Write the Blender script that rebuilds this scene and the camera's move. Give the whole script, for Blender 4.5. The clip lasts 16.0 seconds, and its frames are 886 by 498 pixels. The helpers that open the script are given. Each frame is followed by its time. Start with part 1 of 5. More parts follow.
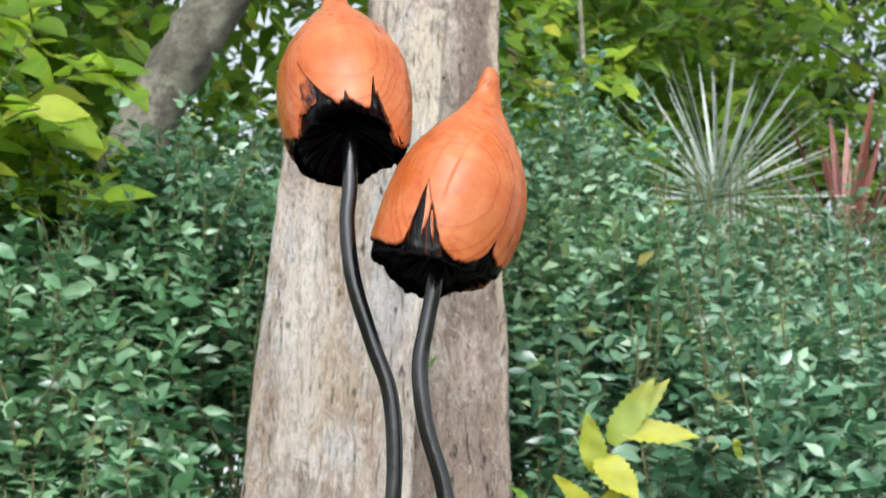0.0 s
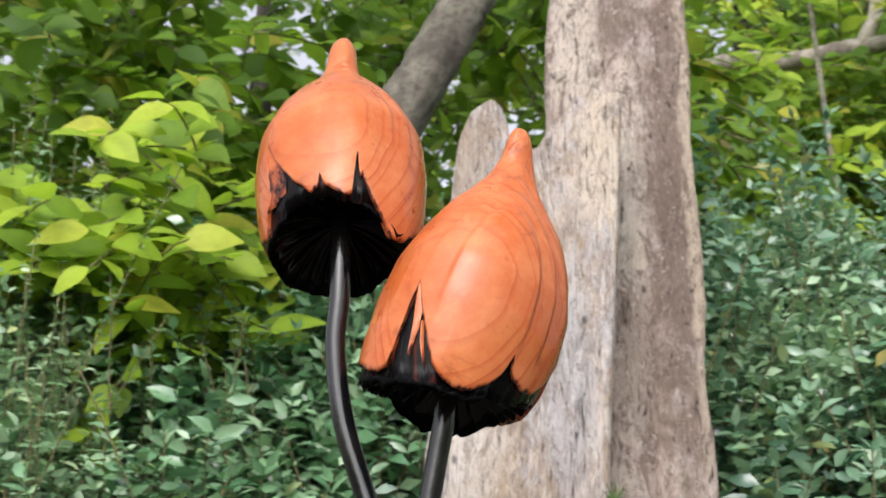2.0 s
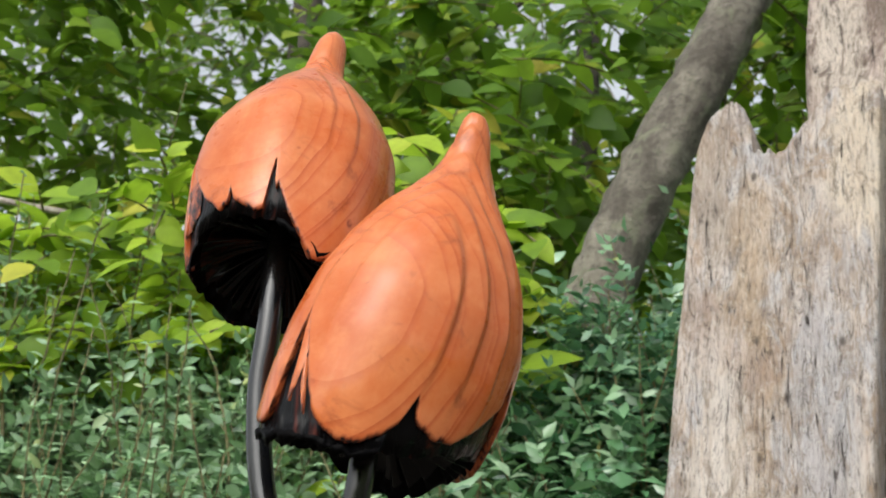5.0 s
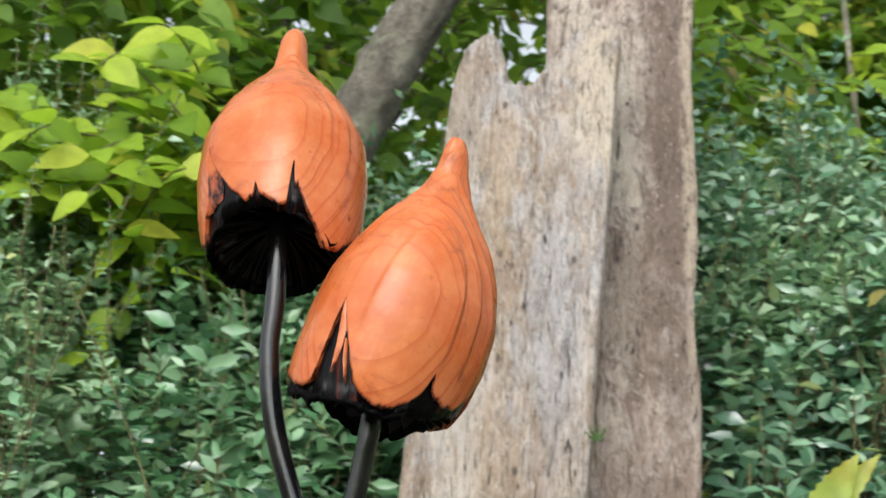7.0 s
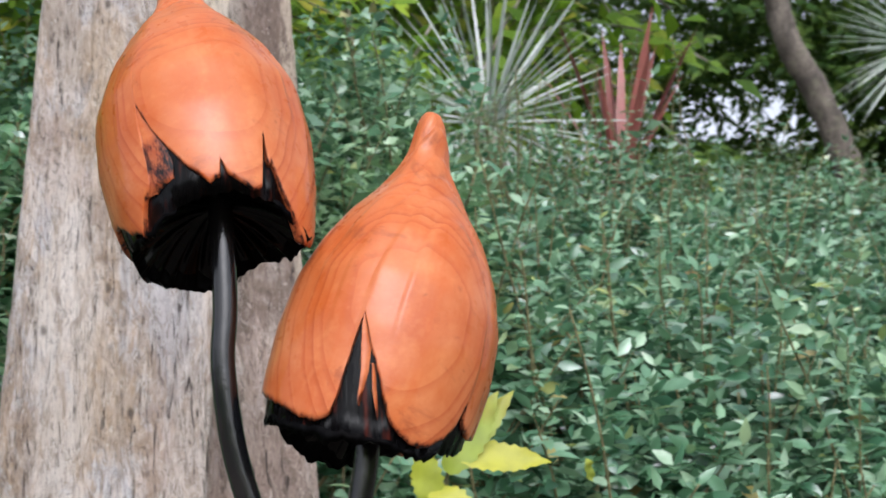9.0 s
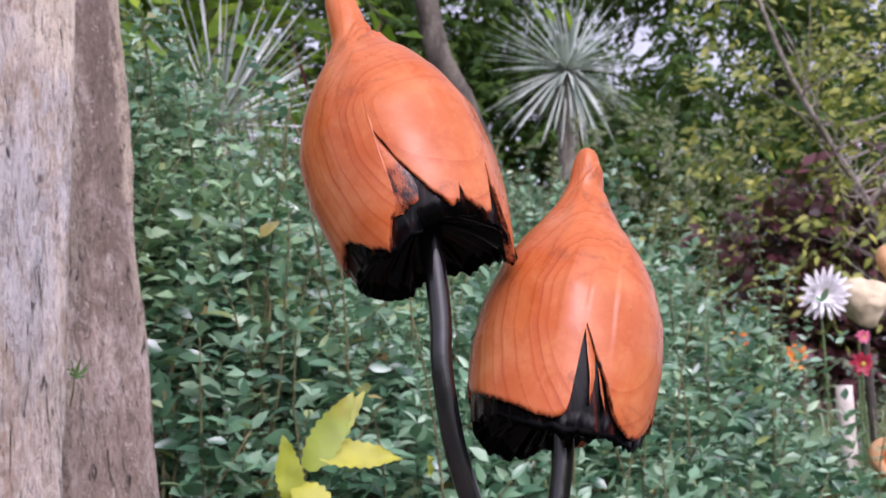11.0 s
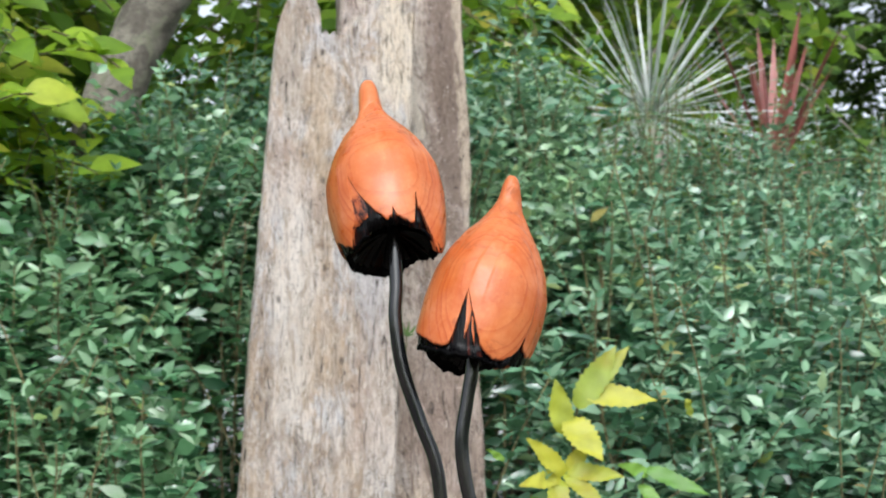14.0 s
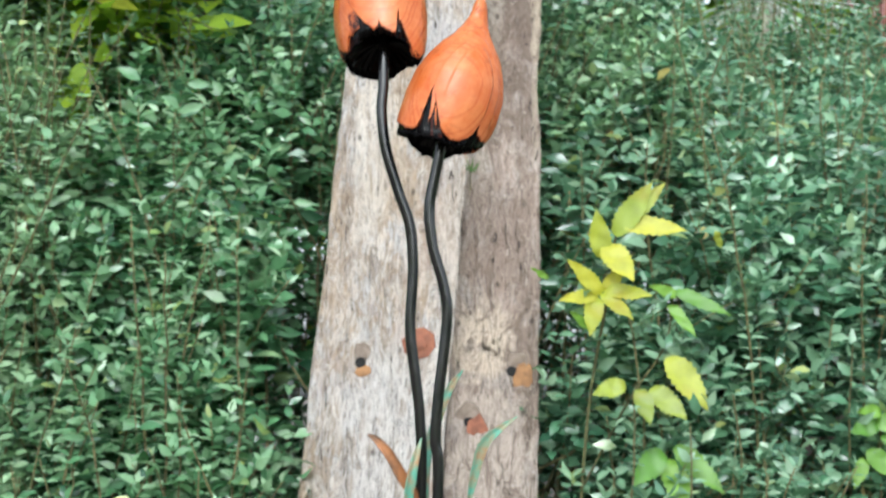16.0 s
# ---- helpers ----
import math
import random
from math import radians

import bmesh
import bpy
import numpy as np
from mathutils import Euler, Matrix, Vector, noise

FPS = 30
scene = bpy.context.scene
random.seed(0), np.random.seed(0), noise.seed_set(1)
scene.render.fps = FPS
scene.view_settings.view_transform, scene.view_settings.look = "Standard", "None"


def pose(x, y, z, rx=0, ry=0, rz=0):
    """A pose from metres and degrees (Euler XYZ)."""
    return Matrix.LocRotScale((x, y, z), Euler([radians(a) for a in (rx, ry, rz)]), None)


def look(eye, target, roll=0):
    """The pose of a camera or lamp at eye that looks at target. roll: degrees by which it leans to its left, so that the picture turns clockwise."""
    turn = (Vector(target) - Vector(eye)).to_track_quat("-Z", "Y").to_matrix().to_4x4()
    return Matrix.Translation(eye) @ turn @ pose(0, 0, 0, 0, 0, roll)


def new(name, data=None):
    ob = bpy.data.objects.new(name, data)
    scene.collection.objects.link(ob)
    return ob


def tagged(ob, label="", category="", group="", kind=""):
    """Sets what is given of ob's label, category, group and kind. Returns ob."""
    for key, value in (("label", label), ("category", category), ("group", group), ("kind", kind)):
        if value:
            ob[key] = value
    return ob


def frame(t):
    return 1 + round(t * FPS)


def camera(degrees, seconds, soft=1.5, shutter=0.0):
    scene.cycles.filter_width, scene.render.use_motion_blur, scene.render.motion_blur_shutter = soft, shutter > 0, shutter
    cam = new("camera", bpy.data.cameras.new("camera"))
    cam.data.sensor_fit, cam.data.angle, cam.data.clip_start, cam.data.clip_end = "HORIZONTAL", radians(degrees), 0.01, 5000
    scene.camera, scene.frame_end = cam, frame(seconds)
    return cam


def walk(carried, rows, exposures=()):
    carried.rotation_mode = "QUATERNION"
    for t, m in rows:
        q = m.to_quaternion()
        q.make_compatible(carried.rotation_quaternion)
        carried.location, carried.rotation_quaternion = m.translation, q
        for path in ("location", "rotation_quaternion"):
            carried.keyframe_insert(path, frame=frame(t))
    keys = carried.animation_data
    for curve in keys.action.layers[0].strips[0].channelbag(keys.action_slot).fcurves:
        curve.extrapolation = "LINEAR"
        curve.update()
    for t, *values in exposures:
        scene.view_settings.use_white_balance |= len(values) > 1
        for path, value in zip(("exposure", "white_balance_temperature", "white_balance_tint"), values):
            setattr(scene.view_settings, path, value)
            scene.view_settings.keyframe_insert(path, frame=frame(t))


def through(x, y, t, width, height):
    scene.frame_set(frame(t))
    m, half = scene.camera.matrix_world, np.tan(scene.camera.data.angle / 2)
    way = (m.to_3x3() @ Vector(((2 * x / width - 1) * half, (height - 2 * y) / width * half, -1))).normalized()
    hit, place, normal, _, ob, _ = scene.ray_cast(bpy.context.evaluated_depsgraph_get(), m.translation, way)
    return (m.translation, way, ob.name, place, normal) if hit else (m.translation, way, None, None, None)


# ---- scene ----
cam = camera(34.7, 16.0, shutter=0.3)

EXPOSURE = [(0, 1.04, 6100, 4), (1.5, 1.06, 6250, 13), (2.5, 0.95, 6450, 13), (4, 0.9, 6450, 7), (6.5, 0.86, 6400, 8), (7.5, 0.99, 6250, 5), (8.2, 0.95, 6150, 6), (9, 0.82, 6000, 13), (9.5, 0.77, 5900, 15), (11.8, 0.79, 5950, 37), (12, 0.74, 5900, 29), (12.5, 0.71, 5900, 17), (13.5, 0.9, 6000, 10), (14.5, 1.04, 6100, 5), (15.5, 1.12, 6000, 4), (16, 1.19, 5950, 3)]
PATH = [
    (0, (-0.152, -0.988, 1.255), (0.057, 0.923, 1.81), 1.1),
    (0.5, (-0.149, -0.868, 1.287), (0.053, 1.021, 1.911), 0.4),
    (1, (-0.141, -0.796, 1.323), (-0.006, 1.087, 1.982), 0.0),
    (1.5, (-0.05, -0.756, 1.337), (-0.063, 1.122, 2.024), 0.3),
    (2, (0.037, -0.736, 1.335), (-0.169, 1.125, 2.038), 0.9),
    (2.5, (0.116, -0.712, 1.329), (-0.246, 1.118, 2.049), 1.1),
    (3, (0.133, -0.651, 1.336), (-0.327, 1.15, 2.074), 1.3),
    (3.5, (0.136, -0.582, 1.349), (-0.404, 1.188, 2.108), 1.7),
    (4, (0.154, -0.545, 1.367), (-0.488, 1.186, 2.136), 2.0),
    (4.2, (0.17, -0.526, 1.37), (-0.52, 1.185, 2.143), 1.8),
    (6.3, (0.288, -0.64, 1.415), (-0.43, 1.126, 2.021), 4.3),
    (6.5, (0.23, -0.678, 1.408), (-0.353, 1.141, 2.0), 3.6),
    (7, (0.098, -0.765, 1.402), (-0.155, 1.142, 1.952), 2.4),
    (7.5, (-0.018, -0.801, 1.428), (0.013, 1.135, 1.928), 1.5),
    (8, (-0.087, -0.764, 1.456), (0.173, 1.169, 1.899), 0.1),
    (8.5, (-0.157, -0.694, 1.483), (0.282, 1.214, 1.894), -1.2),
    (9, (-0.222, -0.636, 1.492), (0.386, 1.23, 1.881), -1.7),
    (9.5, (-0.328, -0.585, 1.516), (0.498, 1.194, 1.907), -3.0),
    (9.7, (-0.37, -0.567, 1.522), (0.537, 1.173, 1.912), -3.6),
    (11.8, (-0.557, -0.681, 1.471), (0.54, 0.951, 1.836), -2.6),
    (12, (-0.537, -0.722, 1.466), (0.485, 0.958, 1.831), -2.2),
    (12.5, (-0.457, -0.853, 1.449), (0.345, 0.943, 1.812), -2.0),
    (13, (-0.379, -0.962, 1.436), (0.236, 0.904, 1.809), -2.1),
    (13.5, (-0.327, -1.062, 1.416), (0.153, 0.843, 1.791), -1.6),
    (14, (-0.285, -1.204, 1.409), (0.05, 0.736, 1.762), -0.4),
    (14.5, (-0.161, -1.282, 1.408), (0.011, 0.682, 1.744), 0.4),
    (15, (-0.044, -1.355, 1.391), (0.011, 0.619, 1.708), 1.5),
    (15.5, (-0.028, -1.45, 1.319), (0.003, 0.531, 1.594), 2.1),
    (16, (-0.109, -1.531, 1.248), (-0.02, 0.455, 1.461), 1.8),
]
walk(cam, [(t, look(eye, target, roll)) for t, eye, target, roll in PATH], EXPOSURE)
cam.data.dof.use_dof, cam.data.dof.focus_distance, cam.data.dof.aperture_fstop = True, 0.84, 27

SKY, SUN = 0.15, 0.55

# ---- world and light ----
world = bpy.data.worlds.new("overcast_sky")
scene.world = world
world.use_nodes = True
wn, wl = world.node_tree.nodes, world.node_tree.links
wn.clear()
sky = wn.new("ShaderNodeTexSky")
sky.sky_type = "NISHITA"
sky.sun_disc = False
sky.sun_elevation, sky.sun_rotation = radians(42), radians(188)
sky.air_density, sky.dust_density = 1.0, 4.0
grey = wn.new("ShaderNodeHueSaturation")
grey.inputs["Saturation"].default_value = 0.22
back = wn.new("ShaderNodeBackground")
back.inputs["Strength"].default_value = SKY
out = wn.new("ShaderNodeOutputWorld")
wl.new(sky.outputs[0], grey.inputs["Color"])
wl.new(grey.outputs[0], back.inputs["Color"])
wl.new(back.outputs[0], out.inputs["Surface"])

sun = new("sun", bpy.data.lights.new("sun", "SUN"))
sun.data.energy, sun.data.angle, sun.data.color = SUN, radians(70), (1.0, 0.96, 0.9)
sun.matrix_world = look((-0.7, -4.8, 5.6), (0, 0, 1.0))


# ---- materials ----
class Mat:
    """A node material with a few short ways to wire it."""

    def __init__(self, name):
        self.m = bpy.data.materials.new(name)
        self.m.use_nodes = True
        self.n, self.l = self.m.node_tree.nodes, self.m.node_tree.links
        self.n.clear()
        self.out = self.n.new("ShaderNodeOutputMaterial")
        self.p = self.n.new("ShaderNodeBsdfPrincipled")
        self.l.new(self.p.outputs[0], self.out.inputs[0])
        self.tc = self.n.new("ShaderNodeTexCoord")

    def put(self, socket, value):
        if hasattr(value, "links"):
            self.l.new(value, socket)
        else:
            socket.default_value = value

    def set(self, **kw):
        for key, value in kw.items():
            self.put(self.p.inputs[key.replace("_", " ")], value)
        return self

    def coords(self, scale=(1, 1, 1), move=(0, 0, 0), turn=(0, 0, 0)):
        mp = self.n.new("ShaderNodeMapping")
        mp.inputs["Scale"].default_value, mp.inputs["Location"].default_value = scale, move
        mp.inputs["Rotation"].default_value = turn
        self.l.new(self.tc.outputs["Object"], mp.inputs["Vector"])
        return mp.outputs[0]

    def noise(self, scale, detail=4.0, rough=0.55, vec=None, distort=0.0):
        t = self.n.new("ShaderNodeTexNoise")
        t.inputs["Scale"].default_value, t.inputs["Detail"].default_value = scale, detail
        t.inputs["Roughness"].default_value, t.inputs["Distortion"].default_value = rough, distort
        self.l.new(vec or self.tc.outputs["Object"], t.inputs["Vector"])
        return t.outputs[0]

    def ramp(self, fac, stops):
        r = self.n.new("ShaderNodeValToRGB")
        el = r.color_ramp.elements
        while len(el) < len(stops):
            el.new(0.5)
        for e, (at, col) in zip(el, stops):
            e.position = at
            e.color = (*col, 1) if len(col) == 3 else col
        self.put(r.inputs[0], fac)
        return r.outputs[0]

    def grey(self, fac, a, b, lo=0.0, hi=1.0):
        r = self.n.new("ShaderNodeMapRange")
        for k, v in zip(("From Min", "From Max", "To Min", "To Max"), (a, b, lo, hi)):
            r.inputs[k].default_value = v
        self.put(r.inputs["Value"], fac)
        return r.outputs[0]

    def mix(self, fac, a, b, mode="MIX"):
        x = self.n.new("ShaderNodeMix")
        x.data_type, x.blend_type = "RGBA", mode
        self.put(x.inputs[0], fac)
        self.put(x.inputs[6], a if hasattr(a, "links") else (*a, 1))
        self.put(x.inputs[7], b if hasattr(b, "links") else (*b, 1))
        return x.outputs[2]

    def bump(self, height, strength=0.3, distance=0.01):
        b = self.n.new("ShaderNodeBump")
        b.inputs["Strength"].default_value, b.inputs["Distance"].default_value = strength, distance
        self.put(b.inputs["Height"], height)
        self.put(self.p.inputs["Normal"], b.outputs[0])
        return self

    def island(self):
        return self.n.new("ShaderNodeNewGeometry").outputs["Random Per Island"]


def leaf_mat(name, stops, rough=0.42, through=0.25,  blotch=0.0, vein=40.0, single=False, tint=(0.25, 0.4, 0.03), drift=0.0, drift_to=(0.3, 0.4, 0.3), spec=0.6):
    """Leaves: each takes its own colour, with a little light passing through the blade."""
    m = Mat(name)
    col = m.ramp(m.n.new("ShaderNodeObjectInfo").outputs["Random"] if single else m.island(), stops)
    grain = m.noise(vein, 3)
    col = m.mix(m.grey(m.noise(2.6, 3, 0.6), 0.42, 0.62, 0, drift), col, drift_to)
    col = m.mix(m.grey(grain, 0.4, 0.75, 0.0, 0.3), col, (0.03, 0.055, 0.02), "MIX")
    if blotch:
        col = m.mix(m.grey(m.noise(14, 2), 0.55, 0.7, 0, blotch), col, (0.35, 0.22, 0.03))
    m.set(Base_Color=col, Roughness=rough)
    m.p.inputs["Specular IOR Level"].default_value = spec
    m.bump(grain, 0.15, 0.002)
    tl = m.n.new("ShaderNodeBsdfTranslucent")
    m.put(tl.inputs["Color"], m.mix(0.5, col, tint, "MIX"))
    mx = m.n.new("ShaderNodeMixShader")
    mx.inputs[0].default_value = through
    m.l.new(m.p.outputs[0], mx.inputs[1])
    m.l.new(tl.outputs[0], mx.inputs[2])
    m.l.new(mx.outputs[0], m.out.inputs[0])
    return m.m


def bark_mat(name, dark, light, scale=9.0):
    """Bark: cracked plates, fine roughness, patches of grey-green lichen."""
    m = Mat(name)
    n1 = m.noise(scale, 7, 0.65, m.coords((1, 1, 0.45)), 0.8)
    n2 = m.noise(scale * 5, 6, 0.7, m.coords((1, 1, 1.6)))
    n3 = m.noise(scale * 1.7, 5, 0.6, m.coords((1, 1, 1), (4, 2, 7)), 0.5)
    col = m.mix(m.grey(n1, 0.40, 0.60), dark, light)
    col = m.mix(m.grey(n2, 0.48, 0.66, 0, 0.75), col, tuple(c * 0.6 for c in dark))
    col = m.mix(m.grey(n3, 0.55, 0.66, 0, 0.55), col, (light[0] * 0.85, light[1] * 0.98, light[2] * 0.8))
    m.set(Base_Color=col, Roughness=0.88)
    m.bump(m.mix(0.55, n1, n2), 0.9, 0.012)
    return m.m


def weathered_mat(name, seed, pale, mid, dark, blue, stain, short=1.0, zones=(), mottle=0.5):
    """Weathered oak: fine fibres, silver, straw and brown patches, rotted flecks, small pits, and checks along the
    grain with their shade put into the colour.
    """
    m = Mat(name)
    patch = m.noise(7, 9, 0.68, m.coords((1.8, 1, 0.9 * short), (seed, 0, 0)), 1.0)
    patch2 = m.noise(6, 9, 0.7, m.coords((2.2, 1, 0.8 * short), (0, seed, 4)), 1.3)
    patch3 = m.noise(9, 9, 0.72, m.coords((2.0, 1, short), (0, 3, seed)), 1.0)
    fibre = m.noise(40, 6, 0.7, m.coords((8, 6, 0.8 * short), (seed * 2, 0, 0)), 0.8)
    fleck = m.noise(48, 7, 0.78, m.coords((3.0, 3, 1.1 * short), (0, seed, 0)), 1.0)
    lichen = m.noise(55, 6, 0.75, m.coords((1.6, 1.6, 1.0), (seed, 2, 9)), 0.6)
    check = m.noise(13, 6, 0.68, m.coords((9, 6, 0.6 * short), (0, seed, 5)), 0.9)
    broad = m.noise(3.0, 5, 0.6, m.coords((1.6, 1, 0.8), (seed, 5, 1)), 0.8)
    streak = m.noise(26, 8, 0.70, m.coords((1.7, 1, 0.36), (seed, 1, 2)), 0.9)
    streak2 = m.noise(33, 8, 0.72, m.coords((1.5, 1, 0.40), (3, seed, 1)), 1.1)
    streak3 = m.noise(21, 8, 0.74, m.coords((1.6, 1, 0.50), (1, 4, seed)), 1.4)
    col = m.mix(m.grey(patch, 0.42, 0.53), mid, pale)
    col = m.mix(m.grey(broad, 0.50, 0.60, 0, 0.35), col, stain)
    col = m.mix(m.grey(broad, 0.36, 0.46, 0.6, 0), col, pale)
    col = m.mix(m.grey(patch2, 0.49, 0.58, 0, 0.65), col, blue)
    col = m.mix(m.grey(patch3, 0.505, 0.60, 0, 0.45), col, stain)
    col = m.mix(m.grey(streak, 0.50, 0.58, 0, 0.55), col, mid)
    col = m.mix(m.grey(streak, 0.36, 0.45, 0.6, 0), col, tuple(min(0.74, c * 1.1) for c in pale))
    col = m.mix(m.grey(streak2, 0.53, 0.60, 0, 0.6), col, stain)
    col = m.mix(m.grey(streak2, 0.36, 0.44, 0.5, 0), col, blue)
    wash = m.noise(4.2, 6, 0.62, m.coords((1.9, 1, 0.8), (2, seed, 6)), 0.7)
    col = m.mix(m.grey(wash, 0.50, 0.62, 0, 0.5), col, tuple(c * k for c, k in zip(mid, (1.12, 1.0, 0.98))))
    for cx, cz, rx, rz, tone, much in zones:
        far = m.n.new("ShaderNodeVectorMath")
        far.operation = "LENGTH"
        m.l.new(m.coords((1 / rx, 0, 1 / rz), (-cx / rx, 0, -cz / rz)), far.inputs[0])
        rim = m.n.new("ShaderNodeMath")
        rim.operation = "MULTIPLY_ADD"
        m.put(rim.inputs[0], patch3 if tone == stain else patch2)
        rim.inputs[1].default_value = 2.4
        m.put(rim.inputs[2], far.outputs["Value"])
        col = m.mix(m.grey(rim.outputs[0], 1.75, 2.25, much, 0), col, tone)
    col = m.mix(m.grey(streak3, 0.52, 0.58, 0, mottle), col, tuple(0.5 * a + 0.5 * b for a, b in zip(dark, stain)))
    col = m.mix(m.grey(fibre, 0.50, 0.66, 0.0, 0.52), col, dark)
    col = m.mix(m.grey(fibre, 0.30, 0.43, 0.45, 0), col, tuple(min(0.72, c * 1.12) for c in pale))
    col = m.mix(m.grey(lichen, 0.58, 0.66, 0, 0.6), col, tuple(min(0.7, c * 1.15) for c in pale))
    col = m.mix(m.grey(fleck, 0.60, 0.67, 0, 0.7), col, tuple(c * 0.65 for c in dark))
    col = m.mix(m.grey(check, 0.60, 0.66, 0, 0.95), col, tuple(c * 0.3 for c in dark))
    # thin cracks along the grain, their inner shade painted as dark lines
    for scale, width, seat in ((5.0, 0.010, 2.0), (11.0, 0.014, 6.0)):
        off = m.n.new("ShaderNodeMath")
        off.operation = "SUBTRACT"
        m.put(off.inputs[0], m.noise(scale, 5, 0.6, m.coords((7, 4, 0.5 * short), (seed, seat, 3)), 1.2))
        off.inputs[1].default_value = 0.5
        gap = m.n.new("ShaderNodeMath")
        gap.operation = "ABSOLUTE"
        m.l.new(off.outputs[0], gap.inputs[0])
        line = m.mix(m.grey(lichen, 0.42, 0.52), (0, 0, 0), m.grey(gap.outputs[0], width * 0.4, width, 0.6, 0))
        col = m.mix(line, col, tuple(c * 0.45 for c in dark))
    pits = m.n.new("ShaderNodeTexVoronoi")
    pits.inputs["Scale"].default_value = 22
    m.l.new(m.coords((1, 1, 0.6), (seed, 0, 0)), pits.inputs["Vector"])
    col = m.mix(m.grey(pits.outputs[0], 0.05, 0.12, 0.75, 0), col, tuple(c * 0.35 for c in dark))
    m.set(Base_Color=col, Roughness=0.9)
    m.bump(m.mix(0.5, m.mix(0.5, m.grey(fibre, 0.3, 0.7, 1, 0), m.grey(fleck, 0.4, 0.7, 1, 0)), m.grey(check, 0.55, 0.70, 1, 0)), 1.0, 0.007)
    return m.m


def bud_mat():
    """Carved wood under an orange glaze: broad growth rings about a pith behind the bud, worn smudges, charred petal edges."""
    m = Mat("orange_glazed_wood")

    def rings(period, distort, phase, pith=0.05):
        wv = m.n.new("ShaderNodeTexWave")
        wv.wave_type, wv.rings_direction, wv.wave_profile = "RINGS", "Z", "SAW"
        wv.inputs["Scale"].default_value, wv.inputs["Distortion"].default_value = math.tau / (20 * period), distort
        wv.inputs["Detail"].default_value, wv.inputs["Detail Scale"].default_value = 2, 0.35
        wv.inputs["Phase Offset"].default_value = phase
        m.l.new(m.coords((1, 1, 0.45), (-0.004, -pith, 0), (0.13, 0, 0)), wv.inputs["Vector"])
        return wv.outputs[1]

    wide, narrow = rings(0.0118, 0.8, 5.218), rings(0.0045, 0.9, 0.4)
    streak = m.noise(75, 5, 0.65, m.coords((1, 1, 0.10)), 0.5)
    patch = m.noise(26, 5, 0.6)
    mottle = m.noise(120, 4, 0.6)
    smudge = m.noise(34, 6, 0.72, m.coords((1, 1, 0.8), (3, 1, 2)), 0.5)
    col = m.mix(m.grey(patch, 0.36, 0.66), (0.44, 0.103, 0.025), (0.54, 0.180, 0.070))
    cloud = m.noise(13, 6, 0.68, m.coords((1, 1, 0.7), (6, 2, 3)), 0.8)
    col = m.mix(m.grey(cloud, 0.50, 0.66, 0, 0.42), col, (0.37, 0.070, 0.012))
    col = m.mix(m.grey(cloud, 0.34, 0.46, 0.45, 0), col, (0.60, 0.245, 0.11))
    fade = m.grey(m.noise(22, 3, 0.6, m.coords((1, 1, 0.5), (2, 5, 1))), 0.35, 0.65, 0.35, 1.0)
    col = m.mix(m.mix(fade, (0, 0, 0), m.grey(wide, 0.80, 1.0, 0, 0.45)), col, (0.34, 0.045, 0.007))
    col = m.mix(m.grey(wide, 0.93, 1.0, 0, 0.35), col, (0.20, 0.024, 0.005))
    col = m.mix(m.mix(fade, (0, 0, 0), m.grey(narrow, 0.76, 1.0, 0, 0.62)), col, (0.31, 0.043, 0.008))
    col = m.mix(m.grey(streak, 0.50, 0.72, 0, 0.35), col, (0.46, 0.085, 0.014))
    col = m.mix(m.grey(mottle, 0.55, 0.75, 0, 0.25), col, (0.64, 0.25, 0.095))
    col = m.mix(m.grey(smudge, 0.575, 0.69, 0, 0.6), col, (0.20, 0.05, 0.022))
    dents = m.n.new("ShaderNodeTexVoronoi")
    dents.inputs["Scale"].default_value = 42
    m.l.new(m.coords((1, 1, 0.8), (0.3, 0.1, 0.7)), dents.inputs["Vector"])
    dent = m.mix(m.grey(m.noise(60, 2), 0.52, 0.56), (0, 0, 0), m.grey(dents.outputs[0], 0.05, 0.10, 0.75, 0))
    col = m.mix(dent, col, (0.16, 0.035, 0.015))
    # darker red along the carved grooves
    grooved = m.n.new("ShaderNodeAttribute")
    grooved.attribute_name = "groove"
    col = m.mix(m.mix(fade, (0, 0, 0), m.grey(grooved.outputs["Fac"], 0.1, 0.9, 0, 0.36)), col, (0.24, 0.037, 0.009))
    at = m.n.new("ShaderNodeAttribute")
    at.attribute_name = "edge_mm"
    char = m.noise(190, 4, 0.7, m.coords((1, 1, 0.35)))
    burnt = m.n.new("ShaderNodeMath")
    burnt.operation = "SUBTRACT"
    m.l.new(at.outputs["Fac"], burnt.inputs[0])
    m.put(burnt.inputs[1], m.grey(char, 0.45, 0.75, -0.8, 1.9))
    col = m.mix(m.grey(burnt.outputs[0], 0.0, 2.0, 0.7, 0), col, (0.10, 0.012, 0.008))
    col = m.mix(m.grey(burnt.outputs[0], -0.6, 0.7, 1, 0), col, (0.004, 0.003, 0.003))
    m.set(Base_Color=col, Roughness=m.grey(mottle, 0.3, 0.7, 0.24, 0.38))
    m.p.inputs["Specular IOR Level"].default_value = 0.06
    m.p.inputs["Coat Weight"].default_value = 0.42
    m.p.inputs["Coat Roughness"].default_value = 0.07
    m.bump(m.mix(0.6, wide, smudge), 0.14, 0.0012)
    return m.m


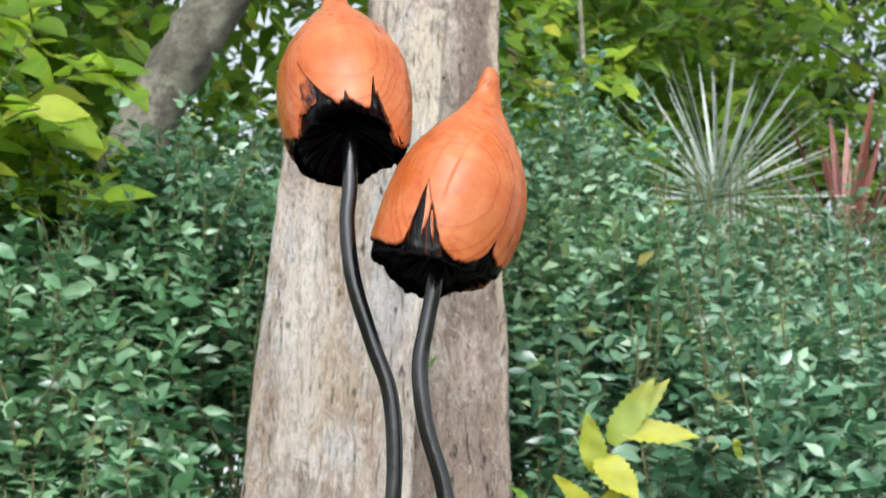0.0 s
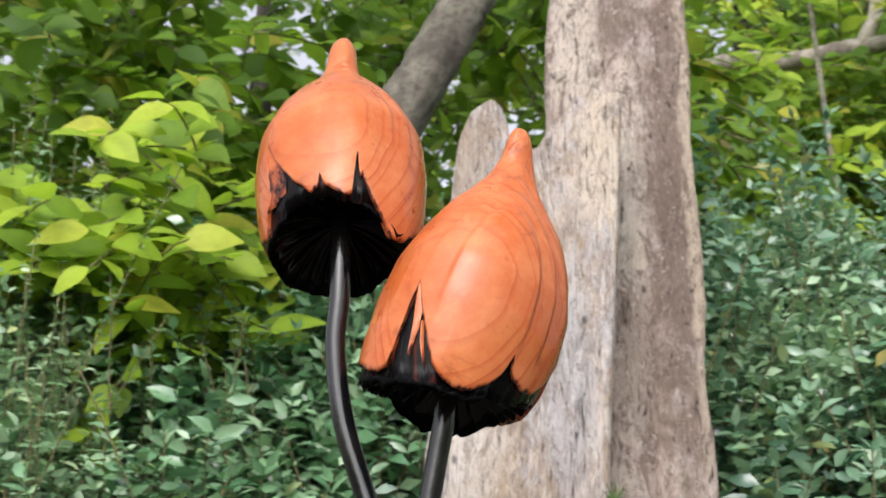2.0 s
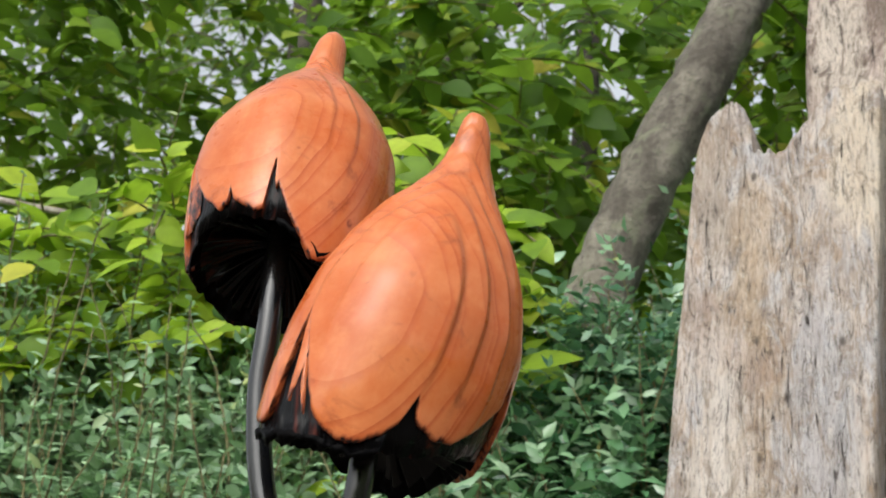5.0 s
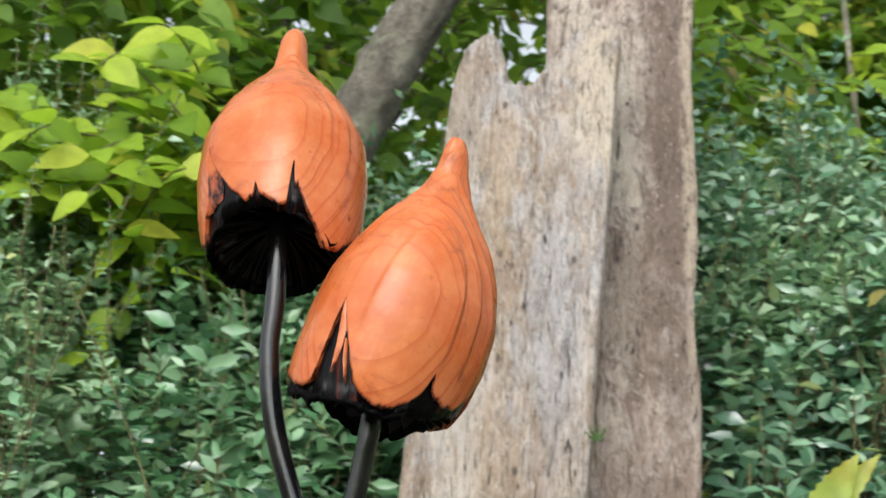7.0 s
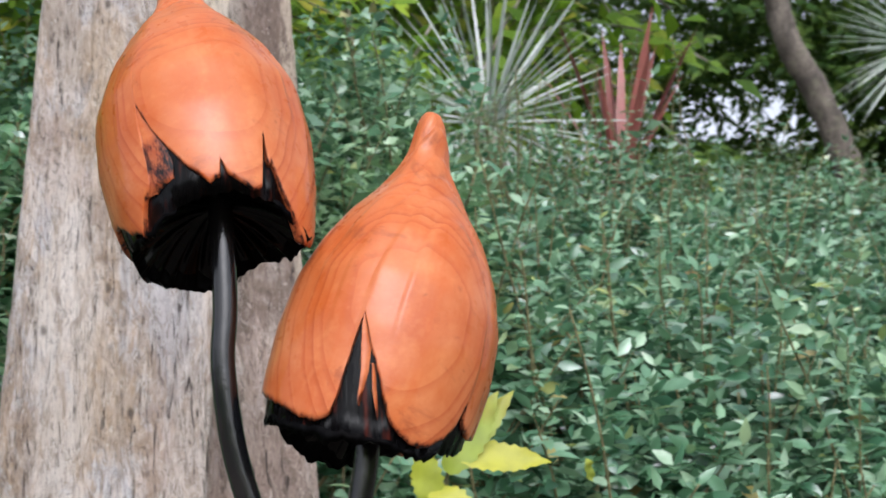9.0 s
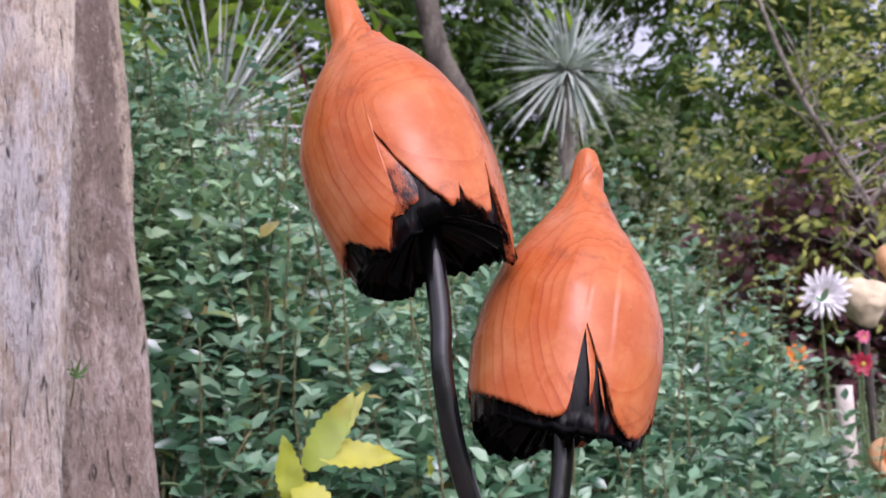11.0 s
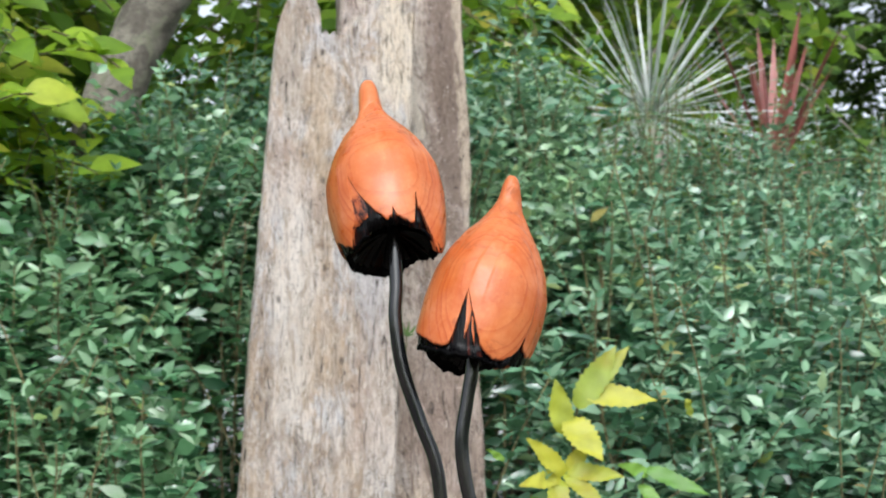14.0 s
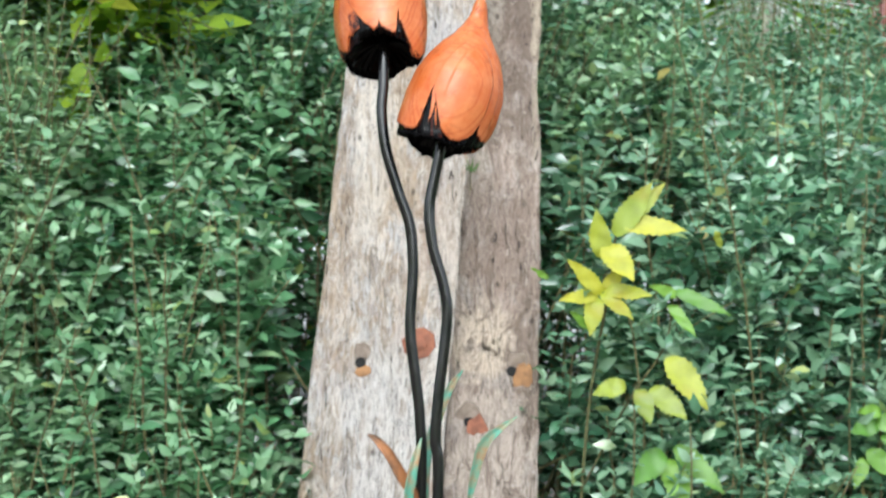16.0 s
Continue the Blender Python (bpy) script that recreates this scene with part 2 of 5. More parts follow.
def plain_mat(name, col, rough=0.5, metal=0.0, var=0.35, scale=40.0, bump=0.15, other=None, spec=0.5):
    m = Mat(name)
    n = m.noise(scale, 5)
    other = other or tuple(c * 0.5 for c in col)
    m.set(Base_Color=m.mix(m.grey(n, 0.4, 0.7, 0, var), col, other), Metallic=metal, Roughness=m.grey(n, 0.3, 0.7, rough * 0.8, min(1, rough * 1.2)))
    m.p.inputs["Specular IOR Level"].default_value = spec
    m.bump(n, bump, 0.003)
    return m.m


def slit_mat():
    """Glossy charred wood between the petals, with maroon streaks running up and down."""
    m = Mat("charred_inner_wood")
    run = m.noise(150, 5, 0.6, m.coords((1, 1, 0.10)), 0.4)
    m.set(Base_Color=m.mix(m.grey(run, 0.58, 0.72, 0, 0.8), (0.0018, 0.0017, 0.002), (0.10, 0.016, 0.008)), Roughness=m.grey(run, 0.35, 0.65, 0.16, 0.4))
    m.p.inputs["Specular IOR Level"].default_value = 0.12
    m.bump(run, 0.35, 0.003)
    return m.m


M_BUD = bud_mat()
M_BLACK = plain_mat("charred_black", (0.0016, 0.0015, 0.0018), 0.45, 0, 0.5, 60, 0.2, (0.0025, 0.002, 0.002), 0.03)
M_BLACKRIB = plain_mat("lacquered_black", (0.0016, 0.0015, 0.0018), 0.22, 0, 0.5, 60, 0.3, (0.0025, 0.002, 0.002), 0.14)
M_SLIT = slit_mat()
M_STEEL = plain_mat("blackened_steel", (0.005, 0.0055, 0.0065), 0.17, 0.0, 0.7, 30, 0.22, (0.022, 0.018, 0.016), 0.6)
M_PLANK = weathered_mat("weathered_oak_pale", 1.3, (0.64, 0.565, 0.505), (0.37, 0.305, 0.26), (0.12, 0.085, 0.065), (0.56, 0.565, 0.59), (0.40, 0.27, 0.16), 1.5,
                        [(-0.085, 2.10, 0.030, 0.16, (0.50, 0.37, 0.24), 0.45), (0.055, 2.24, 0.045, 0.16, (0.78, 0.68, 0.54), 0.7), (0.0, 1.86, 0.045, 0.20, (0.47, 0.48, 0.51), 0.55), (-0.135, 2.2, 0.03, 0.12, (0.42, 0.35, 0.29), 0.7), (-0.075, 1.66, 0.06, 0.10, (0.45, 0.33, 0.22), 0.5), (-0.135, 1.75, 0.04, 0.25, (0.72, 0.66, 0.59), 0.5), (-0.10, 1.18, 0.11, 0.22, (0.66, 0.63, 0.615), 0.75), (0.02, 1.30, 0.05, 0.20, (0.70, 0.65, 0.61), 0.6), (0.03, 1.55, 0.04, 0.16, (0.62, 0.55, 0.49), 0.6)])
M_PLANK2 = weathered_mat("weathered_oak_brown", 7.7, (0.62, 0.515, 0.45), (0.38, 0.298, 0.25), (0.115, 0.083, 0.065), (0.42, 0.37, 0.345), (0.25, 0.18, 0.14), 1.9,
                         [(0.02, 2.53, 0.045, 0.32, (0.66, 0.58, 0.49), 0.75), (0.09, 2.12, 0.045, 0.45, (0.66, 0.58, 0.50), 0.7), (0.115, 1.93, 0.06, 0.16, (0.27, 0.20, 0.155), 0.7), (0.180, 2.20, 0.052, 0.6, (0.19, 0.135, 0.105), 0.85), (0.10, 2.57, 0.05, 0.08, (0.20, 0.15, 0.12), 0.8), (0.200, 2.2, 0.014, 0.5, (0.66, 0.55, 0.42), 0.6), (0.14, 1.56, 0.10, 0.16, (0.29, 0.215, 0.175), 0.75), (0.09, 1.36, 0.08, 0.09, (0.66, 0.54, 0.43), 0.85), (0.12, 1.15, 0.09, 0.14, (0.52, 0.43, 0.375), 0.7), (0.19, 1.30, 0.03, 0.16, (0.24, 0.18, 0.145), 0.7)], 0.8)
M_FLAKE = weathered_mat("pale_loose_wood", 4.1, (0.70, 0.63, 0.54), (0.60, 0.53, 0.45), (0.34, 0.27, 0.21), (0.56, 0.53, 0.50), (0.50, 0.40, 0.30), 2.0)
M_RUST = plain_mat("rusty_steel", (0.28, 0.105, 0.06), 0.85, 0.1, 0.8, 70, 0.6, (0.15, 0.065, 0.045))
M_RUST2 = plain_mat("stained_wood", (0.15, 0.112, 0.088), 0.9, 0, 0.9, 60, 0.5, (0.30, 0.24, 0.20))
M_OCHRE = plain_mat("ochre_bare_wood", (0.31, 0.155, 0.065), 0.85, 0, 0.9, 55, 0.5, (0.15, 0.085, 0.05))
M_HOLE = plain_mat("dark_hole", (0.006, 0.005, 0.005), 0.9)
M_COPPER = plain_mat("verdigris_copper", (0.10, 0.30, 0.22), 0.55, 0.3, 0.9, 70, 0.3, (0.38, 0.15, 0.06))
M_COPPER2 = plain_mat("rusty_copper", (0.36, 0.15, 0.06), 0.55, 0.3, 0.8, 60, 0.3, (0.05, 0.04, 0.03))
# ground out of view, its paleness chosen to bounce light upward
M_SOIL = plain_mat("unseen_bounce_soil", (0.13, 0.112, 0.09), 0.95, 0, 0.7, 12, 0.6, (0.08, 0.066, 0.05))
M_HEDGE = leaf_mat("hedge_leaf", [(0.0, (0.021, 0.074, 0.045)), (0.35, (0.071, 0.186, 0.1)), (0.75, (0.142, 0.288, 0.163)), (0.95, (0.247, 0.385, 0.254)), (0.985, (0.284, 0.342, 0.082)), (1.0, (0.399, 0.254, 0.102))], 0.20, 0.16, tint=(0.13, 0.33, 0.12), drift=0.2, drift_to=(0.20, 0.33, 0.21), spec=1.0)
M_HEDGEG = leaf_mat("green_hedge_leaf", [(0.0, (0.019, 0.07, 0.038)), (0.35, (0.073, 0.197, 0.088)), (0.75, (0.155, 0.32, 0.155)), (0.95, (0.275, 0.426, 0.252)), (0.99, (0.258, 0.344, 0.084)), (1.0, (0.387, 0.246, 0.118))], 0.20, 0.16, tint=(0.12, 0.36, 0.08), drift=0.2, drift_to=(0.20, 0.36, 0.19), spec=1.0)
# lit copy of the hedge leaf: brighter light is put into its colour
M_HEDGELIT = leaf_mat("lit_hedge_leaf", [(0.0, (0.094, 0.185, 0.102)), (0.35, (0.226, 0.384, 0.198)), (0.75, (0.358, 0.548, 0.306)), (0.95, (0.49, 0.653, 0.426)), (1.0, (0.562, 0.595, 0.198))], 0.30, 0.3, tint=(0.22, 0.42, 0.12), drift=0.3, drift_to=(0.34, 0.47, 0.30), spec=0.7)
M_TIP = leaf_mat("hedge_tip_leaf", [(0.0, (0.123, 0.272, 0.152)), (0.6, (0.225, 0.397, 0.236)), (0.96, (0.348, 0.508, 0.331)), (1.0, (0.439, 0.483, 0.116))], 0.22, 0.28, tint=(0.20, 0.40, 0.14), drift=0.3, drift_to=(0.35, 0.46, 0.34), spec=0.7)
M_TIPG = leaf_mat("green_tip_leaf", [(0.0, (0.142, 0.302, 0.156)), (0.6, (0.26, 0.442, 0.246)), (0.96, (0.406, 0.551, 0.364)), (1.0, (0.425, 0.479, 0.132))], 0.22, 0.3, tint=(0.18, 0.42, 0.10), drift=0.3, drift_to=(0.28, 0.44, 0.24), spec=0.7)
M_LIME = leaf_mat("lime_leaf", [(0.0, (0.149, 0.265, 0.022)), (0.5, (0.31, 0.471, 0.039)), (0.85, (0.483, 0.632, 0.055)), (1.0, (0.621, 0.586, 0.077))], 0.5, 0.52, tint=(0.34, 0.52, 0.03), spec=0.35)
M_WOODS = leaf_mat("wood_leaf", [(0.0, (0.055, 0.115, 0.016)), (0.5, (0.13, 0.245, 0.026)), (0.9, (0.25, 0.39, 0.040)), (1.0, (0.42, 0.38, 0.05))], 0.45, 0.5, tint=(0.25, 0.42, 0.025), spec=0.22)
M_DARK = leaf_mat("dark_needle", [(0.0, (0.016, 0.042, 0.010)), (0.6, (0.040, 0.090, 0.018)), (1.0, (0.12, 0.19, 0.035))], 0.6, 0.25, spec=0.15)
M_YELLOW = leaf_mat("yellow_leaf", [(0.0, (0.351, 0.403, 0.034)), (0.6, (0.484, 0.456, 0.034)), (1.0, (0.281, 0.38, 0.05))], 0.5, 0.3, 0.4, single=True, tint=(0.6, 0.6, 0.03))
M_FRESH = leaf_mat("fresh_leaf", [(0.0, (0.10, 0.25, 0.03)), (1.0, (0.20, 0.36, 0.04))], 0.45, 0.3, single=True)
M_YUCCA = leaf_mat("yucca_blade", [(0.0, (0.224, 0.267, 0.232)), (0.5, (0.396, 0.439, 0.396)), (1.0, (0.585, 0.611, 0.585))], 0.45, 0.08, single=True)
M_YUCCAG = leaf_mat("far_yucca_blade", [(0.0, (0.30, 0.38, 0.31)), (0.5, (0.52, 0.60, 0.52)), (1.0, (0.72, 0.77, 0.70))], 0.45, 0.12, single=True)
M_RED = leaf_mat("cordyline_blade", [(0.0, (0.13, 0.027, 0.028)), (1.0, (0.37, 0.115, 0.10))], 0.4, 0.12, single=True)
M_PURPLE = leaf_mat("purple_leaf", [(0.0, (0.05, 0.012, 0.022)), (1.0, (0.17, 0.035, 0.06))], 0.45, 0.15)
M_GREYGREEN = leaf_mat("grey_leaf", [(0.0, (0.05, 0.08, 0.05)), (0.6, (0.10, 0.14, 0.09)), (1.0, (0.17, 0.19, 0.09))], 0.5, 0.2)
M_OLIVE = leaf_mat("olive_leaf", [(0.0, (0.16, 0.20, 0.04)), (0.6, (0.32, 0.36, 0.07)), (1.0, (0.52, 0.48, 0.10))], 0.5, 0.35)
M_OLIVED = leaf_mat("dull_olive_leaf", [(0.0, (0.07, 0.10, 0.04)), (0.6, (0.14, 0.18, 0.07)), (1.0, (0.25, 0.28, 0.12))], 0.5, 0.25)
M_OLIVE1 = leaf_mat("turning_leaf", [(0.0, (0.20, 0.26, 0.03)), (1.0, (0.32, 0.38, 0.04))], 0.45, 0.25, 0.3, single=True)
M_SPRIG = leaf_mat("sprig_leaf", [(0.0, (0.05, 0.11, 0.03)), (1.0, (0.10, 0.18, 0.05))], 0.4, 0.2, single=True)
M_PALE = bark_mat("pale_twig", (0.20, 0.17, 0.15), (0.42, 0.37, 0.33), 20)
M_TWIG = bark_mat("olive_tan_twig", (0.11, 0.105, 0.045), (0.25, 0.22, 0.10), 30)
M_BARK = bark_mat("grey_bark", (0.16, 0.135, 0.108), (0.40, 0.36, 0.30), 8)
M_BARKG = bark_mat("grey_brown_bark", (0.095, 0.082, 0.066), (0.245, 0.222, 0.18), 12)
M_BARKM = bark_mat("brown_bark", (0.055, 0.045, 0.036), (0.155, 0.13, 0.105), 5)
M_BARKD = bark_mat("dark_bark", (0.03, 0.025, 0.02), (0.085, 0.07, 0.055), 8)


# ---- building helpers ----
def part(name, data, material, parent=None, label=""):
    """Links a mesh or bmesh as one object, under a thing where one is given."""
    if isinstance(data, bmesh.types.BMesh):
        me = bpy.data.meshes.new(name)
        data.to_mesh(me)
        data.free()
    else:
        me = data
    me.materials.append(material)
    ob = new(name, me)
    if parent:
        ob.parent = parent
        ob.matrix_parent_inverse = parent.matrix_basis.inverted()
    if label:
        tagged(ob, label)
    return ob


def thing(name, at, label, category, group="", kind=""):
    ob = new(name)
    ob.empty_display_size = 0.05
    ob.matrix_basis = Matrix.Translation(at)
    return tagged(ob, label, category, group, kind)


def mesh_of(name, verts, faces, smooth=True):
    me = bpy.data.meshes.new(name)
    me.from_pydata([tuple(v) for v in verts], [], [tuple(f) for f in faces])
    if smooth:
        me.polygons.foreach_set("use_smooth", [True] * len(me.polygons))
    me.update()
    return me


def spline(points, steps):
    """A smooth line through points (Catmull-Rom)."""
    p = np.array(points, float)
    p = np.vstack([2 * p[0] - p[1], p, 2 * p[-1] - p[-2]])
    line = []
    for i in range(1, len(p) - 2):
        a, b, c, d = p[i - 1], p[i], p[i + 1], p[i + 2]
        for k in range(steps):
            t = k / steps
            line.append(0.5 * (2 * b + (c - a) * t + (2 * a - 5 * b + 4 * c - d) * t * t + (3 * b - a - 3 * c + d) * t**3))
    line.append(p[-2])
    return np.array(line)


def tube(points, radii, sides=10, wob=0.0, seed=0):
    """Vertices and faces of a closed tube along points."""
    p = np.array(points, float)
    r = np.broadcast_to(np.array(radii, float), (len(p),)) if np.ndim(radii) else np.full(len(p), radii)
    rng = np.random.default_rng(seed)
    d = np.gradient(p, axis=0)
    d /= np.linalg.norm(d, axis=1)[:, None] + 1e-9
    ref = np.array([0.31, 0.95, 0.07]) if abs(d[0, 1]) < 0.9 else np.array([1.0, 0, 0])
    u = np.cross(d, ref)
    u /= np.linalg.norm(u, axis=1)[:, None] + 1e-9
    w = np.cross(d, u)
    a = np.arange(sides) * 2 * np.pi / sides
    ring = u[:, None] * np.cos(a)[None, :, None] + w[:, None] * np.sin(a)[None, :, None]
    rr = r[:, None] * (1 + wob * rng.standard_normal((len(p), sides)))
    v = (p[:, None] + ring * rr[..., None]).reshape(-1, 3)
    f = []
    for i in range(len(p) - 1):
        for j in range(sides):
            k = (j + 1) % sides
            f.append((i * sides + j, i * sides + k, (i + 1) * sides + k, (i + 1) * sides + j))
    f.append(tuple(range(sides - 1, -1, -1)))
    f.append(tuple(range((len(p) - 1) * sides, len(p) * sides)))
    return v, f


def merged(chunks):
    v, f, n = [], [], 0
    for cv, cf in chunks:
        v.append(np.asarray(cv))
        f += [tuple(i + n for i in q) for q in cf]
        n += len(cv)
    return np.vstack(v), f


def unit(a):
    return a / (np.linalg.norm(a, axis=-1, keepdims=True) + 1e-9)


# outlines of a leaf from stalk to tip: how far along, how wide
LEAF = {
    "far": ((0.0, 0.0), (0.45, 0.52), (1.0, 0.0)),
    "fine": ((0.0, 0.0), (0.34, 0.48), (0.64, 0.40), (1.0, 0.0)),
    "broad": ((0.0, 0.0), (0.08, 0.20), (0.24, 0.44), (0.44, 0.50), (0.64, 0.41), (0.82, 0.22), (1.0, 0.0)),
}


def leaf_mesh(name, base, way, face, length, width, fold=0.25, droop=0.25, fine="fine"):
    """Many leaves in one mesh: each a drooping blade, folded along its midrib where that can be seen."""
    n = len(base)
    way = unit(way)
    side = unit(np.cross(way, face))
    up = np.cross(side, way)
    L, W = np.asarray(length).reshape(-1, 1) * np.ones((n, 1)), np.asarray(width).reshape(-1, 1) * np.ones((n, 1))
    outline = LEAF[fine]
    rows, mids = [], fine in ("fine", "broad")
    for s, w in outline:
        mid = base + way * L * s - up * L * droop * s * s
        if w == 0:
            rows.append(mid)
        else:
            rows += [mid - side * W * w + up * W * fold * w, mid, mid + side * W * w + up * W * fold * w][:: 1 if mids else 2]
    v = np.stack(rows, 1).reshape(-1, 3)
    k = 3 if mids else 2
    inner = len(outline) - 2
    one = []
    for a in range(k - 1):
        one.append((0, 2 + a, 1 + a))
        for r in range(inner - 1):
            p = 1 + r * k + a
            one += [(p, p + 1, p + k), (p + 1, p + k + 1, p + k)]
        p = 1 + (inner - 1) * k + a
        one.append((p, p + 1, 1 + inner * k))
    one = np.array(one)
    f = (np.arange(n)[:, None, None] * (2 + inner * k) + one[None]).reshape(-1, 3)
    me = bpy.data.meshes.new(name)
    me.vertices.add(len(v))
    me.vertices.foreach_set("co", v.ravel())
    me.loops.add(f.size)
    me.loops.foreach_set("vertex_index", f.ravel().astype(np.int32))
    me.polygons.add(len(f))
    me.polygons.foreach_set("loop_start", np.arange(len(f), dtype=np.int32) * 3)
    me.polygons.foreach_set("use_smooth", np.ones(len(f), bool))
    me.update(calc_edges=True)
    return me


# ---- ground ----
gv, gf = [], []
ring_r = [0.0, 1, 2, 4, 8, 16, 40, 120, 400, 1500]
for i, r in enumerate(ring_r):
    for j in range(32):
        a = j * math.tau / 32
        gv.append((r * math.cos(a), 2 + r * math.sin(a), 0.03 * noise.noise((r * math.cos(a), r * math.sin(a), 0)) if 0 < r < 100 else 0))
for i in range(len(ring_r) - 1):
    for j in range(32):
        k = (j + 1) % 32
        gf.append((i * 32 + j, (i + 1) * 32 + j, (i + 1) * 32 + k, i * 32 + k))
tagged(part("ground", mesh_of("ground", gv, gf), M_SOIL), "unseen ground under the shrubs, made pale to bounce light", "ground", kind="structure")


# ---- planks ----
LEAN = 0.10


def plank(name, front, thick, left, right, top, seed, material, label, cols, rows, low=-0.05, lean=LEAN):
    """An upright plank from the soil to a broken top; left, right and top are functions."""
    root = thing(name, (front[0], front[1], 0), label, "plank")
    xs = np.linspace(0, 1, cols)
    v, f = [], []
    for layer in (0, 1):
        for i in range(rows):
            for j in range(cols):
                u = xs[j]
                zt = top(u)
                # rows crowd towards the broken top
                z = low + (zt - low) * (1 - (1 - i / (rows - 1)) ** 1.35)
                x = left(z) + (right(z) - left(z)) * u
                edge = min(u, 1 - u)
                y = front[1] + lean * (z - 1.9) + (thick if layer else 0)
                s = 1 if layer == 0 else -1
                y += s * 0.006 * max(0, 1 - edge / 0.02) ** 2
                y += s * 0.003 * max(0, 1 - (zt - z) / 0.006)
                g = noise.noise((x * 55 + seed, seed, z * 2.2)) * 0.0022 + noise.noise((x * 14, seed, z * 1.1)) * 0.003
                g += max(0, noise.noise((x * 30, seed + 4, z * 1.6)) - 0.33) * 0.018
                y += s * g
                v.append((x, y, z))
    n = rows * cols
    for i in range(rows - 1):
        for j in range(cols - 1):
            a = i * cols + j
            f.append((a, a + 1, a + cols + 1, a + cols))
            f.append((n + a, n + a + cols, n + a + cols + 1, n + a + 1))
    for i in range(rows - 1):
        for j in (0, cols - 1):
            a = i * cols + j
            q = (a, a + cols, n + a + cols, n + a)
            f.append(q if j == 0 else q[::-1])
    for j in range(cols - 1):
        a = (rows - 1) * cols + j
        f.append((a, a + 1, n + a + 1, n + a))
        f.append((j, n + j, n + j + 1, j + 1))
    part("board", mesh_of(name, v, f), material, root)
    return root


def wavy(a, b, seed, amp):
    """A nearly straight edge: a + b * (2.3 - z), with a few knocks."""
    return lambda z: a + b * (2.3 - z) + amp * noise.noise((seed, z * 5.0, 0)) + 0.4 * amp * noise.noise((seed, z * 23.0, 3))


TOP = [(0.0, 2.235), (0.02, 2.275), (0.07, 2.312), (0.13, 2.322), (0.178, 2.333), (0.22, 2.326), (0.255, 2.314), (0.30, 2.288), (0.325, 2.243), (0.352, 2.248), (0.38, 2.241), (0.415, 2.246), (0.44, 2.239), (0.50, 2.242),
       (0.525, 2.256), (0.597, 2.284), (0.69, 2.320), (0.735, 2.331), (0.82, 2.338), (0.90, 2.334), (0.95, 2.338), (0.985, 2.334), (1.0, 2.322)]


def broken(u):
    z = float(np.interp(u, [a for a, _ in TOP], [b for _, b in TOP]))
    return z + 0.003 * noise.noise((u * 30, 2, 0)) + 0.004 * noise.noise((u * 90, 5, 0)) + 0.003 * noise.noise((u * 260, 7, 0))


seam = wavy(0.090, -0.058, 2, 0.003)
rear_left = wavy(-0.035, -0.03, 3, 0.006)
front_plank = plank("front_plank", (-0.05, 1.20), 0.09, wavy(-0.160, -0.067, 1, 0.004), seam, broken, 11.0, M_PLANK,
                    "pale grey weathered oak plank with a broken notched top", 130, 220)
# the rear plank leans back more and is let in beside the front one at its foot
rear_plank = plank("rear_plank", (0.09, 1.322), 0.10, lambda z: rear_left(z) if z > 1.35 else seam(z) + 0.004, wavy(0.209, 0.0, 4, 0.008),
                   lambda u: 3.0 + 0.05 * math.sin(u * 5), 23.0, M_PLANK2, "brown weathered oak plank standing behind a shorter one", 80, 220, lean=0.18)


def on_front(x, z, rear=False):
    return (x, 1.322 + 0.18 * (z - 1.9), z) if rear else (x, 1.20 + LEAN * (z - 1.9), z)


def disc(name, at, rx, rz, depth, material, parent, turn=0.0, sides=32, point=0.0, label="", rag=0.28):
    """A worn plate or plug let into a plank, its outline a little uneven."""
    bm = bmesh.new()
    ring = []
    for lift, k in ((0.004, 1.0), (-depth, 0.94), (-depth - 0.001, 0.55)):
        row = []
        for j in range(sides):
            a = j * math.tau / sides
            r = 1 + rag * noise.noise((math.cos(a) * 2 + at[0] * 40, math.sin(a) * 2, at[2] * 9)) + rag * 0.5 * noise.noise((math.cos(a) * 6, math.sin(a) * 6 + at[0] * 40, at[2] * 9)) + point * max(0, -math.sin(a)) ** 6
            x, z = k * r * rx * math.cos(a), k * r * rz * math.sin(a)
            c, s = math.cos(turn), math.sin(turn)
            row.append(bm.verts.new((at[0] + x * c - z * s, at[1] + lift, at[2] + x * s + z * c)))
        ring.append(row)
    for a, b in zip(ring, ring[1:]):
        for j in range(sides):
            bm.faces.new((a[j], a[(j + 1) % sides], b[(j + 1) % sides], b[j]))
    bm.faces.new(ring[-1])
    return part(name, bm, material, parent, label)


plate = disc("rust_plate", on_front(-0.028, 1.354), 0.034, 0.032, 0.003, M_RUST, front_plank, 0.6, 4 + 4, 0, "rusty square steel plate", 0.08)
disc("rust_bolt", on_front(-0.026, 1.354), 0.012, 0.012, 0.009, M_RUST, plate, 0, 6, rag=0.05)
disc("worn_patch", on_front(-0.132, 1.298), 0.016, 0.011, 0.0008, M_OCHRE, front_plank, 0.25)
disc("worn_patch", on_front(-0.134, 1.336), 0.015, 0.018, 0.0008, M_RUST2, front_plank, 0.2)
disc("bolt_hole", on_front(-0.137, 1.314), 0.0105, 0.0115, 0.0022, M_HOLE, front_plank, rag=0.15)
disc("worn_patch", on_front(0.176, 1.292, True), 0.018, 0.034, 0.0008, M_OCHRE, rear_plank, -0.12, 32, 0.7)
disc("worn_patch", on_front(0.166, 1.326, True), 0.021, 0.022, 0.0012, M_RUST2, rear_plank, 0.3)
